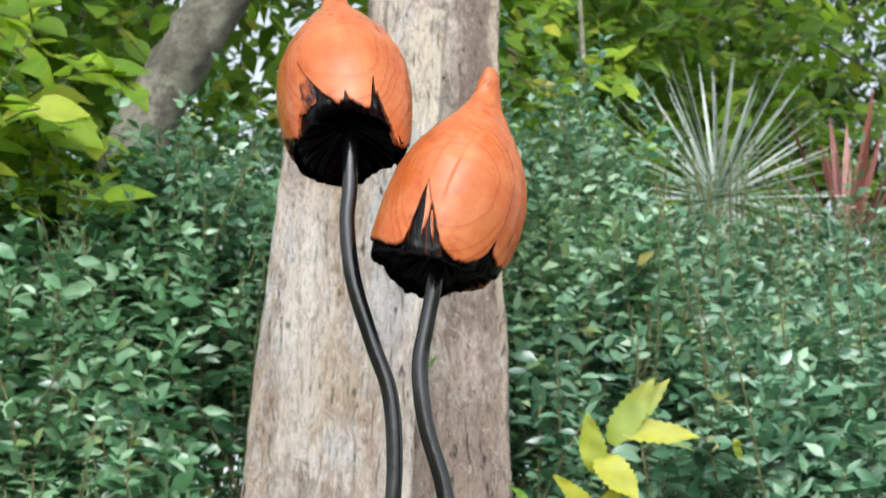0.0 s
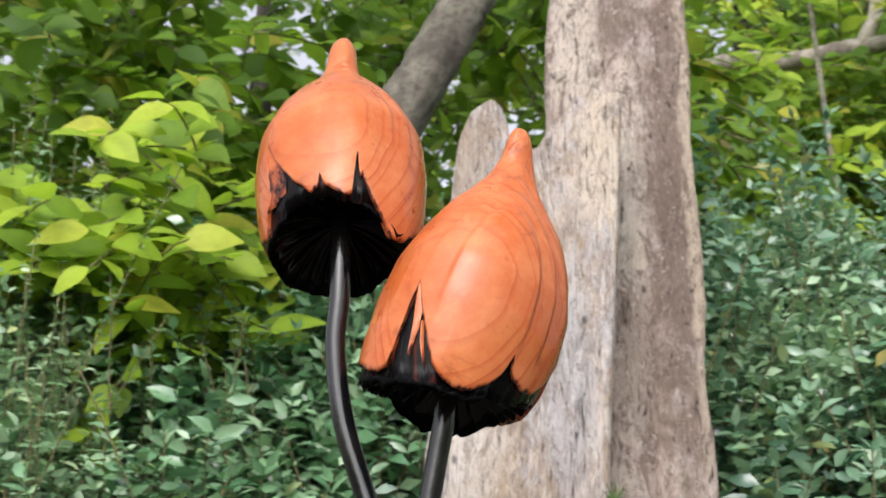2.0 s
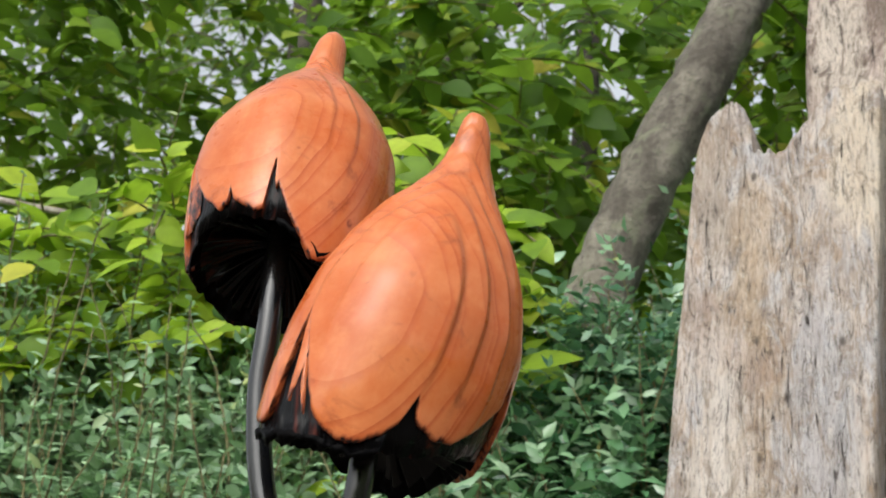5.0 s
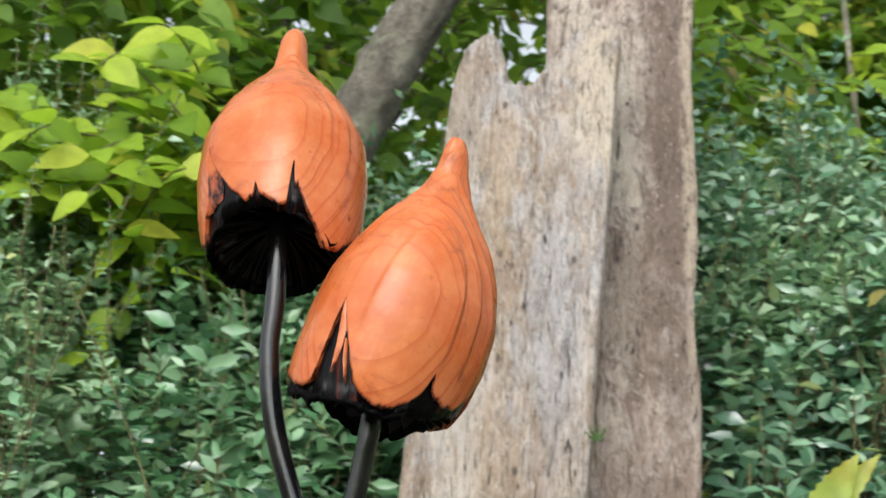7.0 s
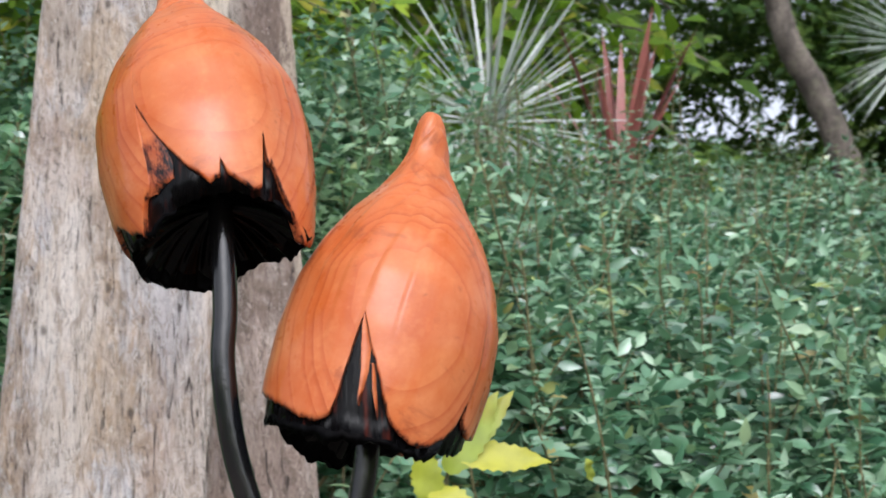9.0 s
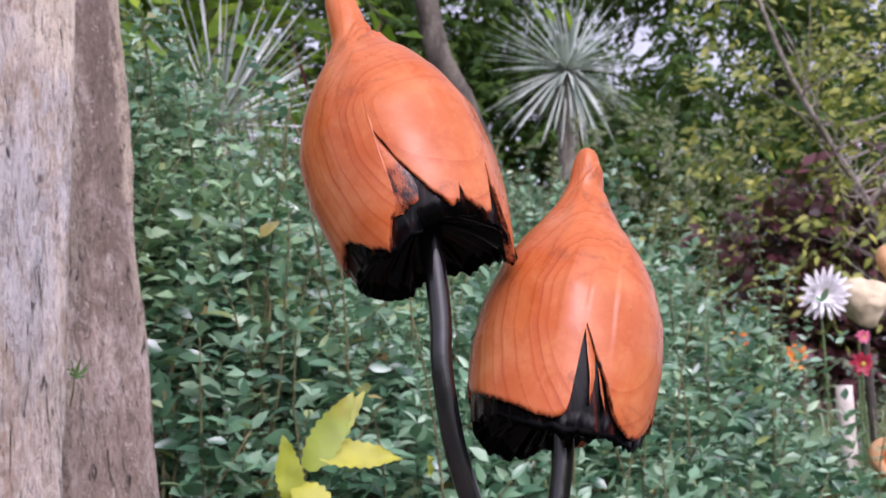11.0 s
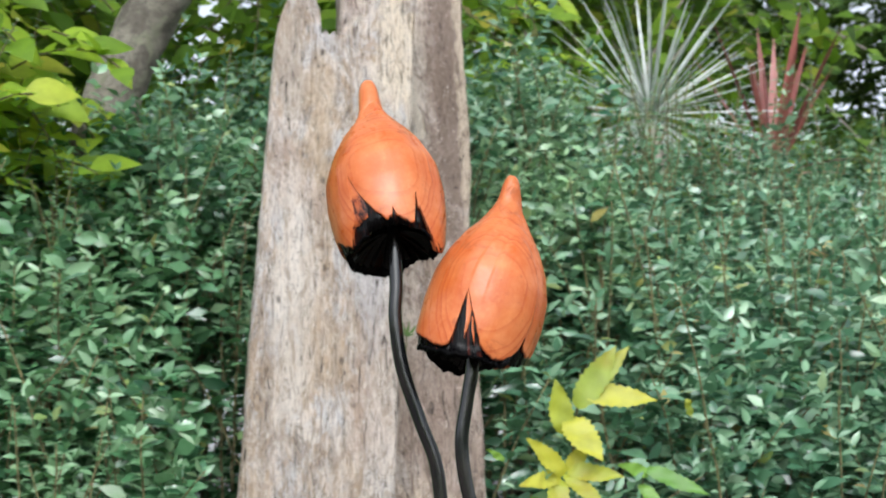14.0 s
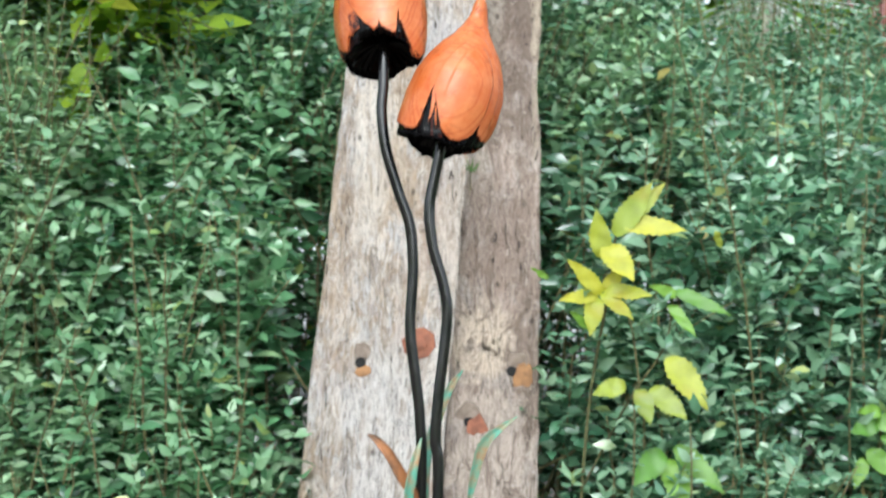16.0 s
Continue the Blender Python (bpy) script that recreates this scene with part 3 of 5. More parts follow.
disc("bolt_hole", on_front(0.155, 1.309, True), 0.0105, 0.0105, 0.0024, M_HOLE, rear_plank, rag=0.15)
disc("worn_patch", on_front(0.073, 1.221, True), 0.026, 0.026, 0.0006, M_RUST2, rear_plank, 0.5)
disc("rust_plate", on_front(0.088, 1.197, True), 0.020, 0.027, 0.0014, M_RUST, rear_plank, -0.2)
disc("bolt_hole", on_front(0.073, 1.209, True), 0.0105, 0.0105, 0.0026, M_HOLE, rear_plank, rag=0.15)


disc("bark_flake", on_front(0.096, 2.113, True), 0.030, 0.125, 0.005, M_FLAKE, rear_plank, 0.06, 40, label="pale flake of loose wood", rag=0.45)
disc("bark_flake", on_front(0.071, 2.284, True), 0.030, 0.10, 0.004, M_FLAKE, rear_plank, -0.1, 40, label="pale flake of loose wood", rag=0.45)


# ---- the two flower sculptures ----
HEIGHTS = (0.0, 0.1, 0.25, 0.4, 0.53, 0.64, 0.72, 0.79, 0.86, 0.94, 0.975, 0.992, 1.0)
# angle round the bud from the front, height of the petals' lower edge in millimetres
EDGE_TALL = [(-180, 10), (-150, 6), (-140, 40), (-130, 8), (-110, 8), (-95, 14), (-88, 12), (-78, 4), (-62, -6), (-53, 7), (-47, 12), (-44.4, 18), (-43, 58), (-41, 52), (-36, 39), (-31, 29), (-22, 15), (-12, 6),
             (-6, 8), (-4, 17), (-1.5, 9), (3, 6), (13, 0), (18, 2), (20, 20), (21.5, 33), (22.4, 29), (23.2, 12), (24.2, 13), (25, 16), (33, 1), (42, -9), (54, -19), (66, -17), (80, -6), (95, 2), (112, 30), (120, 8), (150, 12)]
RIM_TALL = [(-180, -3), (-145, -3), (-122, -6), (-90, -2), (-62, -9), (-30, -1), (0, 1), (25, -4), (45, -12), (58, -20), (75, -12), (96, -4), (120, 0), (150, 8), (168, -2)]
EDGE_SHORT = [(-180, 12), (-160, 8), (-150, 45), (-138, 14), (-118, 24), (-110, 15), (-85, 6), (-73, 3), (-58, -2), (-43, -5), (-34, -3), (-31.2, 1), (-30.2, 20), (-29, 40), (-28, 49), (-27, 46), (-21, 34.5), (-17.5, 29), (-13, 22), (-9, 15), (-4, 7), (1, 2),
              (6, 0), (14, -3), (25, -2), (36, 6), (41, 14), (44, 27), (48, 18), (54, 16), (62, 15), (71, 17), (82, 28), (93, 42), (104, 61), (112, 30), (125, 16), (150, 12)]
RIM_SHORT = [(-180, -4), (-160, -3), (-128, 3), (-105, -3), (-85, -5), (-58, -11), (-30, -13), (0, -10), (25, -9), (48, 2), (70, 9), (90, 18), (115, 20), (143, 12), (165, 0)]


def round_about(table, d):
    """A value read off a table of angles, closed round the circle."""
    at = [a for a, _ in table] + [table[0][0] + 360]
    return 0.001 * float(np.interp((d - at[0]) % 360 + at[0], at, [b for _, b in table] + [table[0][1]]))


def bud(root, base, axis, bend, high, radii, edge_table, rim_table, seed, flaps=(), lips=(0.80, 0.765, 0.73), scorch=33, arches=(), face=0.3):
    """An orange shell cut into petals over a black ribbed core, open below."""
    a = Vector(axis).normalized()
    f = (Vector((0, -1, 0)) - a * a.dot(Vector((0, -1, 0)))).normalized()
    r = f.cross(a)
    r = r if r.x > 0 else -r
    N, K = 360, 96
    base = Vector(base)
    fine = np.linspace(0, high, 500)
    line = np.interp(fine, np.array(HEIGHTS) * high, list(radii) + [radii[-1] * 0.8, radii[-1] * 0.5, 0.0])
    for _ in range(120):
        line[1:-9] = (line[:-10] + 2 * line[1:-9] + line[2:-8]) / 4

    def radius(h):
        return float(np.interp(h, fine, line)) + min(0.0, h) * 0.25

    def place(th, rad, h):
        s = max(0.0, h / high) ** 3
        return base + a * h + r * (bend[0] * s) - f * (bend[1] * s) + (f * math.cos(th) + r * math.sin(th)) * rad

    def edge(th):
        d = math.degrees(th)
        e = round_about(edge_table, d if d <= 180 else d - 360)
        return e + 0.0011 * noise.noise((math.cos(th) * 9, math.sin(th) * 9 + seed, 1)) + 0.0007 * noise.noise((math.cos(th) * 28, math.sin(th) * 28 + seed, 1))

    def step(th, h):
        """How far a place lies outside each carved arch round the front petal, and how strongly it is cut there."""
        u = h / high
        d = (th - face + math.pi) % math.tau - math.pi
        d += 0.05 * noise.noise((math.cos(th) * 3, h * 30, seed))
        for tip, half, depth in arches:
            up = max(0.0, (u - 0.32) / (tip - 0.32))
            far = ((abs(d) / half) ** 2.2 + up ** 2.2) ** (1 / 2.2) - 1
            yield far * half, depth * min(1.0, max(0.0, (u - 0.10) / 0.3)) * (0.6 + 0.4 * math.sin(d))

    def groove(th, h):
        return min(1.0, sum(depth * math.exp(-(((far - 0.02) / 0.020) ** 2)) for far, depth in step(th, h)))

    def carve(th, h):
        """Petal overlaps, steps by the neck and shallow hollows of the carving."""
        u = h / high
        g = 0.0012 * noise.noise((math.cos(th) * 1.6 + seed, math.sin(th) * 1.6, h * 14))
        g += 0.0006 * math.sin(6 * th + 2.5 * noise.noise((math.cos(th), math.sin(th), h * 9 + seed))) * min(1, max(0, h) / 0.03) * (1 if u < 0.75 else 0.2)
        wob = 0.02 * math.cos(th) + 0.012 * noise.noise((math.cos(th) * 2, math.sin(th) * 2, seed))
        lip = 0.0
        for at in lips:
            x = u - at - wob + 0.10 * (1 - math.cos(th - 0.35))
            lip += 0.0014 * max(-1, min(1, -x / 0.006)) * math.exp(-((x / 0.028) ** 2)) * max(0.0, 0.35 + 0.65 * math.cos(th - 0.35))
        lip += sum(0.0011 * depth * max(-1, min(1, -far / 0.022)) * math.exp(-((far / 0.11) ** 2)) for far, depth in step(th, h))
        return g * min(1.0, radius(h) / 0.02) + lip * min(1.0, radius(h) / 0.012)

    ths = [j * math.tau / N for j in range(N)]
    v, q, above, cut = [], [], [], []
    for i in range(-2, K + 1):
        for th in ths:
            e = edge(th)
            if i < 0:
                rad = radius(e) + carve(th, e) - (0.0045 if i == -2 else 0.0010)
                p = place(th, rad, e + (0.002 if i == -2 else -0.0008))
            else:
                h = high * 0.9995 * (i / K) ** 0.9
                h += e * max(0.0, 1 - h / 0.16) ** 2
                p = place(th, max(0.0002, radius(h) + carve(th, h)), h)
            v.append(p)
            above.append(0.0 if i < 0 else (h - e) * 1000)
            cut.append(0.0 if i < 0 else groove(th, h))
    for i in range(K + 2):
        for j in range(N):
            k = (j + 1) % N
            q.append((i * N + j, i * N + k, (i + 1) * N + k, (i + 1) * N + j))
    turn_m = Matrix((r, f * -1, a)).transposed()
    inv = turn_m.inverted()
    me = mesh_of("shell", [inv @ (p - base) for p in v], q)
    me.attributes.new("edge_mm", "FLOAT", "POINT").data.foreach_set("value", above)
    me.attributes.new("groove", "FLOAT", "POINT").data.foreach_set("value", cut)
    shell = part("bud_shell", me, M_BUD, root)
    shell.matrix_parent_inverse = Matrix()
    shell.matrix_basis = root.matrix_basis.inverted() @ Matrix.Translation(base) @ turn_m.to_4x4()

    # tongues of the petals, tucked under their neighbours
    for flap in flaps:
        v, q, above = [], [], []
        rows, cols = 24, 8
        for i in range(rows + 1):
            mm = flap[0][0] + (flap[-1][0] - flap[0][0]) * i / rows
            lo, hi = (float(np.interp(mm, [p[0] for p in flap], [p[n] for p in flap])) for n in (1, 2))
            for j in range(cols + 1):
                th = math.radians(lo + (hi - lo) * j / cols)
                h = mm * 0.001
                v.append(place(th, radius(h) + carve(th, h) - 0.0007 - 0.0012 * (j / cols) ** 2, h))
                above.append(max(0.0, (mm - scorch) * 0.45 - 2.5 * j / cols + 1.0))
        for i in range(rows):
            for j in range(cols):
                k = i * (cols + 1) + j
                q.append((k, k + 1, k + cols + 2, k + cols + 1))
        me = mesh_of("petal", [inv @ (p - base) for p in v], q)
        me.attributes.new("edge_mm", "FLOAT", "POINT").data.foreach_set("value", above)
        tongue = part("petal", me, M_BUD, shell, "petal tongue with charred edges")
        tongue.matrix_parent_inverse = Matrix()

    rng = random.Random(seed)
    rib = [rng.uniform(-1, 1) for _ in range(N)]
    rib = [(rib[j - 2] + 2 * rib[j - 1] + 3 * rib[j] + 2 * rib[(j + 1) % N] + rib[(j + 2) % N]) / 5 for j in range(N)]
    v, q = [], []
    hs = (0.085, 0.06, 0.04, 0.025, 0.012, 0.0)
    for n, h in enumerate(hs):
        for j, th in enumerate(ths):
            d = math.degrees(th)
            rim = round_about(rim_table, d if d <= 180 else d - 360) + 0.0022 * noise.noise((math.cos(th) * 5, math.sin(th) * 5, seed)) + 0.0028 * noise.noise((math.cos(th) * 13, math.sin(th) * 13, seed)) + 0.0007 * rib[j]
            hh = rim + (0.085 - rim) * h / 0.085
            w = 0.0010 * noise.noise((math.cos(th) * 6, math.sin(th) * 6, h * 60 + seed))
            v.append(place(th, radius(hh) - 0.0026 + w, hh))
    inner = ((0.94, 0.10), (0.84, 0.32), (0.70, 0.55), (0.50, 0.78), (0.28, 0.93), (0.06, 1.0))
    for s, lift in inner:
        for j, th in enumerate(ths):
            d = math.degrees(th)
            rim = round_about(rim_table, d if d <= 180 else d - 360)
            ribs = (0.0035 * rib[j] * s + 0.0030 * math.sin(23 * th + 4 * noise.noise((math.cos(th) * 2, math.sin(th) * 2 + seed, s))) * s) * (0.25 if s > 0.9 else 0.7 if s > 0.8 else 1.0)
            v.append(place(th, radius(0) * s, rim * (1 - lift) + 0.020 * lift + ribs))
    rows = len(hs) + len(inner)
    for i in range(rows - 1):
        for j in range(N):
            k = (j + 1) % N
            q.append((i * N + j, (i + 1) * N + j, (i + 1) * N + k, i * N + k))
    me = mesh_of("core", v, q)
    core = part("bud_core", me, M_BLACK, root, "black charred ribbed underside")
    me.materials.append(M_BLACKRIB)
    me.materials.append(M_SLIT)
    for n, face in enumerate(me.polygons):
        face.material_index = 1 if n >= (len(hs) + 1) * N else 2 if n < 5 * N else 0


def stem(root, points, r):
    line = spline(points, 8)
    rr = r * (1 + 0.02 * np.sin(np.arange(len(line)) * 0.33))
    v, f = tube(line, rr, 14)
    part("stem", mesh_of("stem", v, f), M_STEEL, root, "bent blackened steel rod")


def blade(root, points, width, seed, material, flare=(0.3, 0.9, 1.0, 0.75, 0.1)):
    """A curled metal leaf with a fold along its middle."""
    line = spline(points, 6)
    n = len(line)
    d = unit(np.gradient(line, axis=0))
    side = unit(np.cross(d, np.array([0.15, -1.0, 0.2])))
    nor = np.cross(side, d)
    w = width * np.interp(np.linspace(0, 1, n), np.linspace(0, 1, len(flare)), flare)
    v, f = [], []
    for t in (0, 0.0012):
        for i in range(n):
            for s in (-1, -0.5, 0, 0.5, 1):
                v.append(line[i] + side[i] * w[i] * s + nor[i] * (w[i] * 0.5 * s * s + t))
    for i in range(n - 1):
        for j in range(4):
            a = i * 5 + j
            f.append((a, a + 1, a + 6, a + 5))
            a += n * 5
            f.append((a, a + 5, a + 6, a + 1))
        for j in (0, 4):
            a = i * 5 + j
            f.append((a, a + 5, a + 5 + n * 5, a + n * 5))
    part("metal_leaf", mesh_of("metal_leaf", v, f), material, root, "curled green and copper metal leaf")


sculpture = thing("flower_sculpture", (-0.055, 0.05, 0), "orange carved bud drooping on a bent steel stem, taller", "sculpture", "pair of flower sculptures")
bud(sculpture, (-0.1123, 0.0555, 1.6361), (-0.12, 0.37, 1), (0.0039, 0.0018), 0.1925, (0.0474, 0.0515, 0.0543, 0.0527, 0.0436, 0.0312, 0.0192, 0.0123, 0.0106, 0.0092), EDGE_TALL, RIM_TALL, 3.1, [[(9, -56, -44), (13, -52, -32), (20, -47, -30), (28, -46, -31.5), (40, -45, -37), (50, -44.7, -41), (57, -44.5, -42.6)]], arches=((0.72, 0.95, 0.5), (0.80, 1.2, 0.6)), face=-0.12)
stem(sculpture, [(-0.1135, 0.0555, 1.662), (-0.1115, 0.051, 1.605), (-0.1125, 0.050, 1.572), (-0.106, 0.050, 1.528), (-0.090, 0.050, 1.480), (-0.076, 0.050, 1.442), (-0.071, 0.050, 1.392),
                 (-0.072, 0.050, 1.328), (-0.065, 0.050, 1.278), (-0.058, 0.050, 1.229), (-0.054, 0.050, 1.142), (-0.055, 0.05, 0.8), (-0.055, 0.05, 0.4), (-0.055, 0.05, -0.05)], 0.0062)
sculpture2 = thing("flower_sculpture", (-0.038, 0.036, 0), "orange carved bud on a bent steel stem, shorter", "sculpture", "pair of flower sculptures")
bud(sculpture2, (-0.0498, 0.0353, 1.5336), (0.361, 0.119, 1), (-0.0147, -0.0087), 0.1793, (0.0497, 0.0526, 0.0545, 0.0525, 0.0453, 0.0351, 0.0242, 0.0165, 0.0108, 0.0084), EDGE_SHORT, RIM_SHORT, 8.4, [[(5, -19, -17.8), (13, -20.5, -18.0), (21, -21.9, -18.0), (33, -25.4, -20.3), (41, -27.4, -24.0), (47, -28.4, -26.8)], [(1.5, -7, -6), (8, -10.6, -8.6), (14, -13.8, -11.3), (20, -15.8, -13.8), (25.5, -17.6, -16.4)]], (0.92,), 7, ((0.63, 0.50, 1.0), (0.71, 0.80, 0.9), (0.78, 1.08, 1.0), (0.85, 1.4, 1.0)))
stem(sculpture2, [(-0.0435, 0.0345, 1.555), (-0.046, 0.034, 1.525), (-0.051, 0.035, 1.495), (-0.0555, 0.036, 1.460), (-0.050, 0.036, 1.418), (-0.0365, 0.036, 1.374), (-0.032, 0.036, 1.336),
                  (-0.0385, 0.036, 1.255), (-0.0405, 0.036, 1.205), (-0.036, 0.036, 1.143), (-0.038, 0.036, 0.8), (-0.038, 0.036, 0.4), (-0.038, 0.036, -0.05)], 0.0062)
blade(sculpture, [(-0.057, 0.05, 1.02), (-0.060, 0.045, 1.13), (-0.075, 0.035, 1.161), (-0.091, 0.03, 1.187), (-0.105, 0.03, 1.203), (-0.115, 0.035, 1.209)], 0.0062, 1, M_COPPER2)
blade(sculpture, [(-0.060, 0.045, 1.03), (-0.068, 0.03, 1.13), (-0.0665, 0.025, 1.161), (-0.062, 0.025, 1.187), (-0.056, 0.03, 1.207)], 0.0058, 2, M_COPPER)
blade(sculpture2, [(-0.030, 0.04, 1.0), (-0.004, 0.035, 1.13), (0.001, 0.03, 1.161), (0.0105, 0.025, 1.200), (0.0276, 0.02, 1.219), (0.048, 0.02, 1.234)], 0.0062, 3, M_COPPER, (0.15, 0.3, 0.75, 1.0, 0.7, 0.1))
blade(sculpture2, [(-0.046, 0.06, 1.04), (-0.049, 0.075, 1.174), (-0.036, 0.08, 1.232), (-0.022, 0.085, 1.266), (-0.009, 0.085, 1.284)], 0.0055, 4, M_COPPER)


# ---- hedge ----
def hedge_top(x, y):
    """Height of the shrubs' outer face at a place of the plan: steep at the front, then rising slowly."""
    y = y + 0.13 * np.clip((-x - 0.7) / 0.3, 0, 1)
    z = np.interp(y, [0.95, 1.05, 1.2, 1.35, 1.6, 2.0, 3.0, 4.5, 7.0], [0.6, 1.15, 1.55, 1.73, 1.90, 2.08, 2.46, 2.85, 3.3])
    z = z + 0.10 * np.sin(x * 2.3 + 1) * np.clip((y - 1.2) / 0.6, 0, 1) + 0.06 * np.sin(x * 5.1 + y * 3)
    z = z + 0.08 * np.sin(x * 12 + 1.7 * np.sin(y * 8)) * np.sin(y * 10 + x * 4) * np.clip((y - 1.0) / 0.3, 0, 1)
    z = z - 0.95 * np.clip((x - 1.95 - (y - 2.0) * 0.58) / 0.6, 0, 1)
    return z + np.interp(x, [-1.3, -0.85, -0.5], [0.36, 0.24, 0.0]) * np.clip((y - 1.08) / 0.25, 0, 1)


def hedge(name, n, xr, yr, seed, label, size=0.040, lift=0.0, twigs=0.24, material=None, per=13, tall=0, fine="far", tips=None, hollow=-0.08):
    """Leafy shoots set close together all over the shrubs' outer face, and some way into it."""
    rng = np.random.default_rng(seed)
    root = thing(name, ((xr[0] + xr[1]) / 2, (yr[0] + yr[1]) / 2, 0), label, "hedge", kind="stuff")
    x = rng.uniform(*xr, n)
    # spread evenly along the sloping face, not over the plan
    yy = np.linspace(*yr, 300)
    run = np.concatenate([[0], np.cumsum(np.hypot(np.diff(yy), np.diff(hedge_top(0 * yy, yy))))])
    y = np.interp(rng.uniform(0, run[-1], n), run, yy)
    slope = np.clip((hedge_top(0 * y, y + 0.04) - hedge_top(0 * y, y - 0.04)) / 0.08, 0, 4)
    deep = rng.exponential(0.07, n)
    y = y + deep * slope / np.hypot(1, slope)
    z = hedge_top(x, y - deep * slope / np.hypot(1, slope)) + lift - deep / np.hypot(1, slope) + rng.normal(0, 0.04, n)
    z = np.where(rng.uniform(0, 1, n) < 0.08, z + rng.uniform(0.05, 0.25, n), z)
    keep = ~((np.abs(x) < 0.285) & (y < 1.58))
    # the shoots stand in tufts with hollows between
    tuft = np.array([noise.noise((a * 7.5, b * 7.5 + seed, c * 7.5)) for a, b, c in zip(x, y, z)])
    keep &= tuft > hollow
    x, y, z, slope = x[keep], y[keep], z[keep], slope[keep]
    n = len(x)
    length = rng.uniform(0.16, 0.36, n)
    lean = unit(np.stack([rng.normal(0, 0.3, n), -0.12 * slope + rng.normal(-0.1, 0.25, n), np.ones(n)], 1))
    foot = np.stack([x, y, z], 1) - lean * length[:, None]
    bend = np.stack([rng.normal(0, 0.05, n), rng.normal(-0.02, 0.05, n), np.zeros(n)], 1)
    t = np.linspace(0.1, 1.0, per)[None, :] + rng.uniform(-0.03, 0.03, (n, per))
    spot = foot[:, None] + lean[:, None] * (length[:, None] * t)[..., None] + bend[:, None] * (t * t)[..., None]
    turn = rng.uniform(0, math.tau, (n, 1)) + np.arange(per)[None] * 1.57 + rng.normal(0, 0.3, (n, per))
    out_dir = np.stack([np.cos(turn), np.sin(turn), np.zeros_like(turn)], -1)
    bases, ways, faces, ls = [], [], [], []
    for sgn in (1, -1):
        w = out_dir * sgn + np.array([0, -0.15, 0.25]) + rng.normal(0, 0.28, out_dir.shape)
        w[..., 2] += 0.9 * np.clip(t - 0.85, 0, 1) / 0.15
        bases.append(spot.reshape(-1, 3))
        ways.append(w.reshape(-1, 3))
        faces.append(np.array([0, -0.5, 0.9]) + rng.normal(0, 0.75, (n * per, 3)))
        ls.append((size * rng.uniform(0.6, 1.2, (n, per)) * np.clip(1.3 - 0.6 * t, 0.5, 1.1)).ravel())
    base, way, face, L = np.vstack(bases), np.vstack(ways), np.vstack(faces), np.concatenate(ls)
    wide = L * rng.uniform(0.36, 0.56, len(L))
    young = np.tile((t > 0.72).ravel(), 2) & (rng.uniform(0, 1, len(L)) < 0.7)
    for some, mat, nm in ((~young, material or M_HEDGE, "leaves"), (young, tips or material or M_TIP, "young_leaves")):
        part(nm, leaf_mesh(nm, base[some], way[some], face[some], L[some], wide[some], 0.3, 0.2, fine), mat, root)
    pick = np.nonzero(rng.uniform(0, 1, n) < twigs)[0]
    chunks = []
    for i in pick:
        s = np.linspace(-1.2, 1.0, 6)
        line = foot[i] + lean[i] * length[i] * s[:, None] + bend[i] * (s * np.abs(s))[:, None]
        chunks.append(tube(line, np.linspace(0.0038, 0.0012, 6), 4))
    for i in np.nonzero(rng.uniform(0, 1, n) < 0.03)[0]:
        low = np.array([foot[i, 0] + rng.normal(0, 0.08), foot[i, 1] + abs(rng.normal(0.15, 0.1)), -0.05])
        high = foot[i]
        line = np.stack([low, low * [1, 1, 0] + [0, 0, high[2] * 0.45] + rng.normal(0, 0.03, 3), high * 0.75 + low * 0.25 + [0, 0, 0.2 * (low[2] - high[2]) * 0], high])
        chunks.append(tube(line, np.linspace(0.006, 0.0025, 4), 5))
    # long upright shoots that stand clear of the face, leafy to their tips
    lb, lw, lf, ll = [], [], [], []
    for i in rng.integers(0, n, tall):
        high = rng.uniform(0.35, 0.8)
        s = np.linspace(0, 1, 12)
        p0 = np.array([x[i], y[i] - rng.uniform(0.02, 0.07), z[i] - high * rng.uniform(0.6, 0.85)])
        way = np.array([rng.normal(0, 0.16), rng.normal(-0.03, 0.06), 1.0])
        bow = np.array([rng.normal(0, 0.06), -0.03, 0])
        line = p0 + way * (high * s)[:, None] + bow * (s * s)[:, None] + rng.normal(0, 0.002, (12, 3))
        if (np.abs(line[:, 0]) < 0.32).any() and y[i] < 1.55:
            continue
        chunks.append(tube(line, np.linspace(0.0034, 0.0014, 12), 4))
        k = int(high / 0.024)
        u = np.linspace(0.2, 1.0, k)
        spot2 = np.stack([np.interp(u, s, line[:, c]) for c in range(3)], 1)
        a = np.arange(k) * 1.57 + rng.uniform(0, 6) + rng.normal(0, 0.3, k)
        for sg in (1, -1):
            lb.append(spot2)
            lw.append(np.stack([np.cos(a) * sg, np.sin(a) * sg - 0.1, np.full(k, 0.35)], 1) + rng.normal(0, 0.15, (k, 3)))
            lf.append(np.array([0, -0.5, 1.0]) + rng.normal(0, 0.3, (k, 3)))
            ll.append(size * rng.uniform(0.5, 0.95, k) * (1.05 - 0.45 * u))
    if tall:
        ll = np.concatenate(ll)
        part("shoot_leaves", leaf_mesh("shoot_leaves", np.vstack(lb), np.vstack(lw), np.vstack(lf), ll, ll * 0.42, 0.3, 0.25), tips or material or M_TIP, root)
    v, f = merged(chunks)
    part("twigs", mesh_of("twigs", v, f), M_TWIG, root)
    # leaves deeper in and lower down, down to the soil
    m = n * 3
    k = rng.integers(0, n, m)
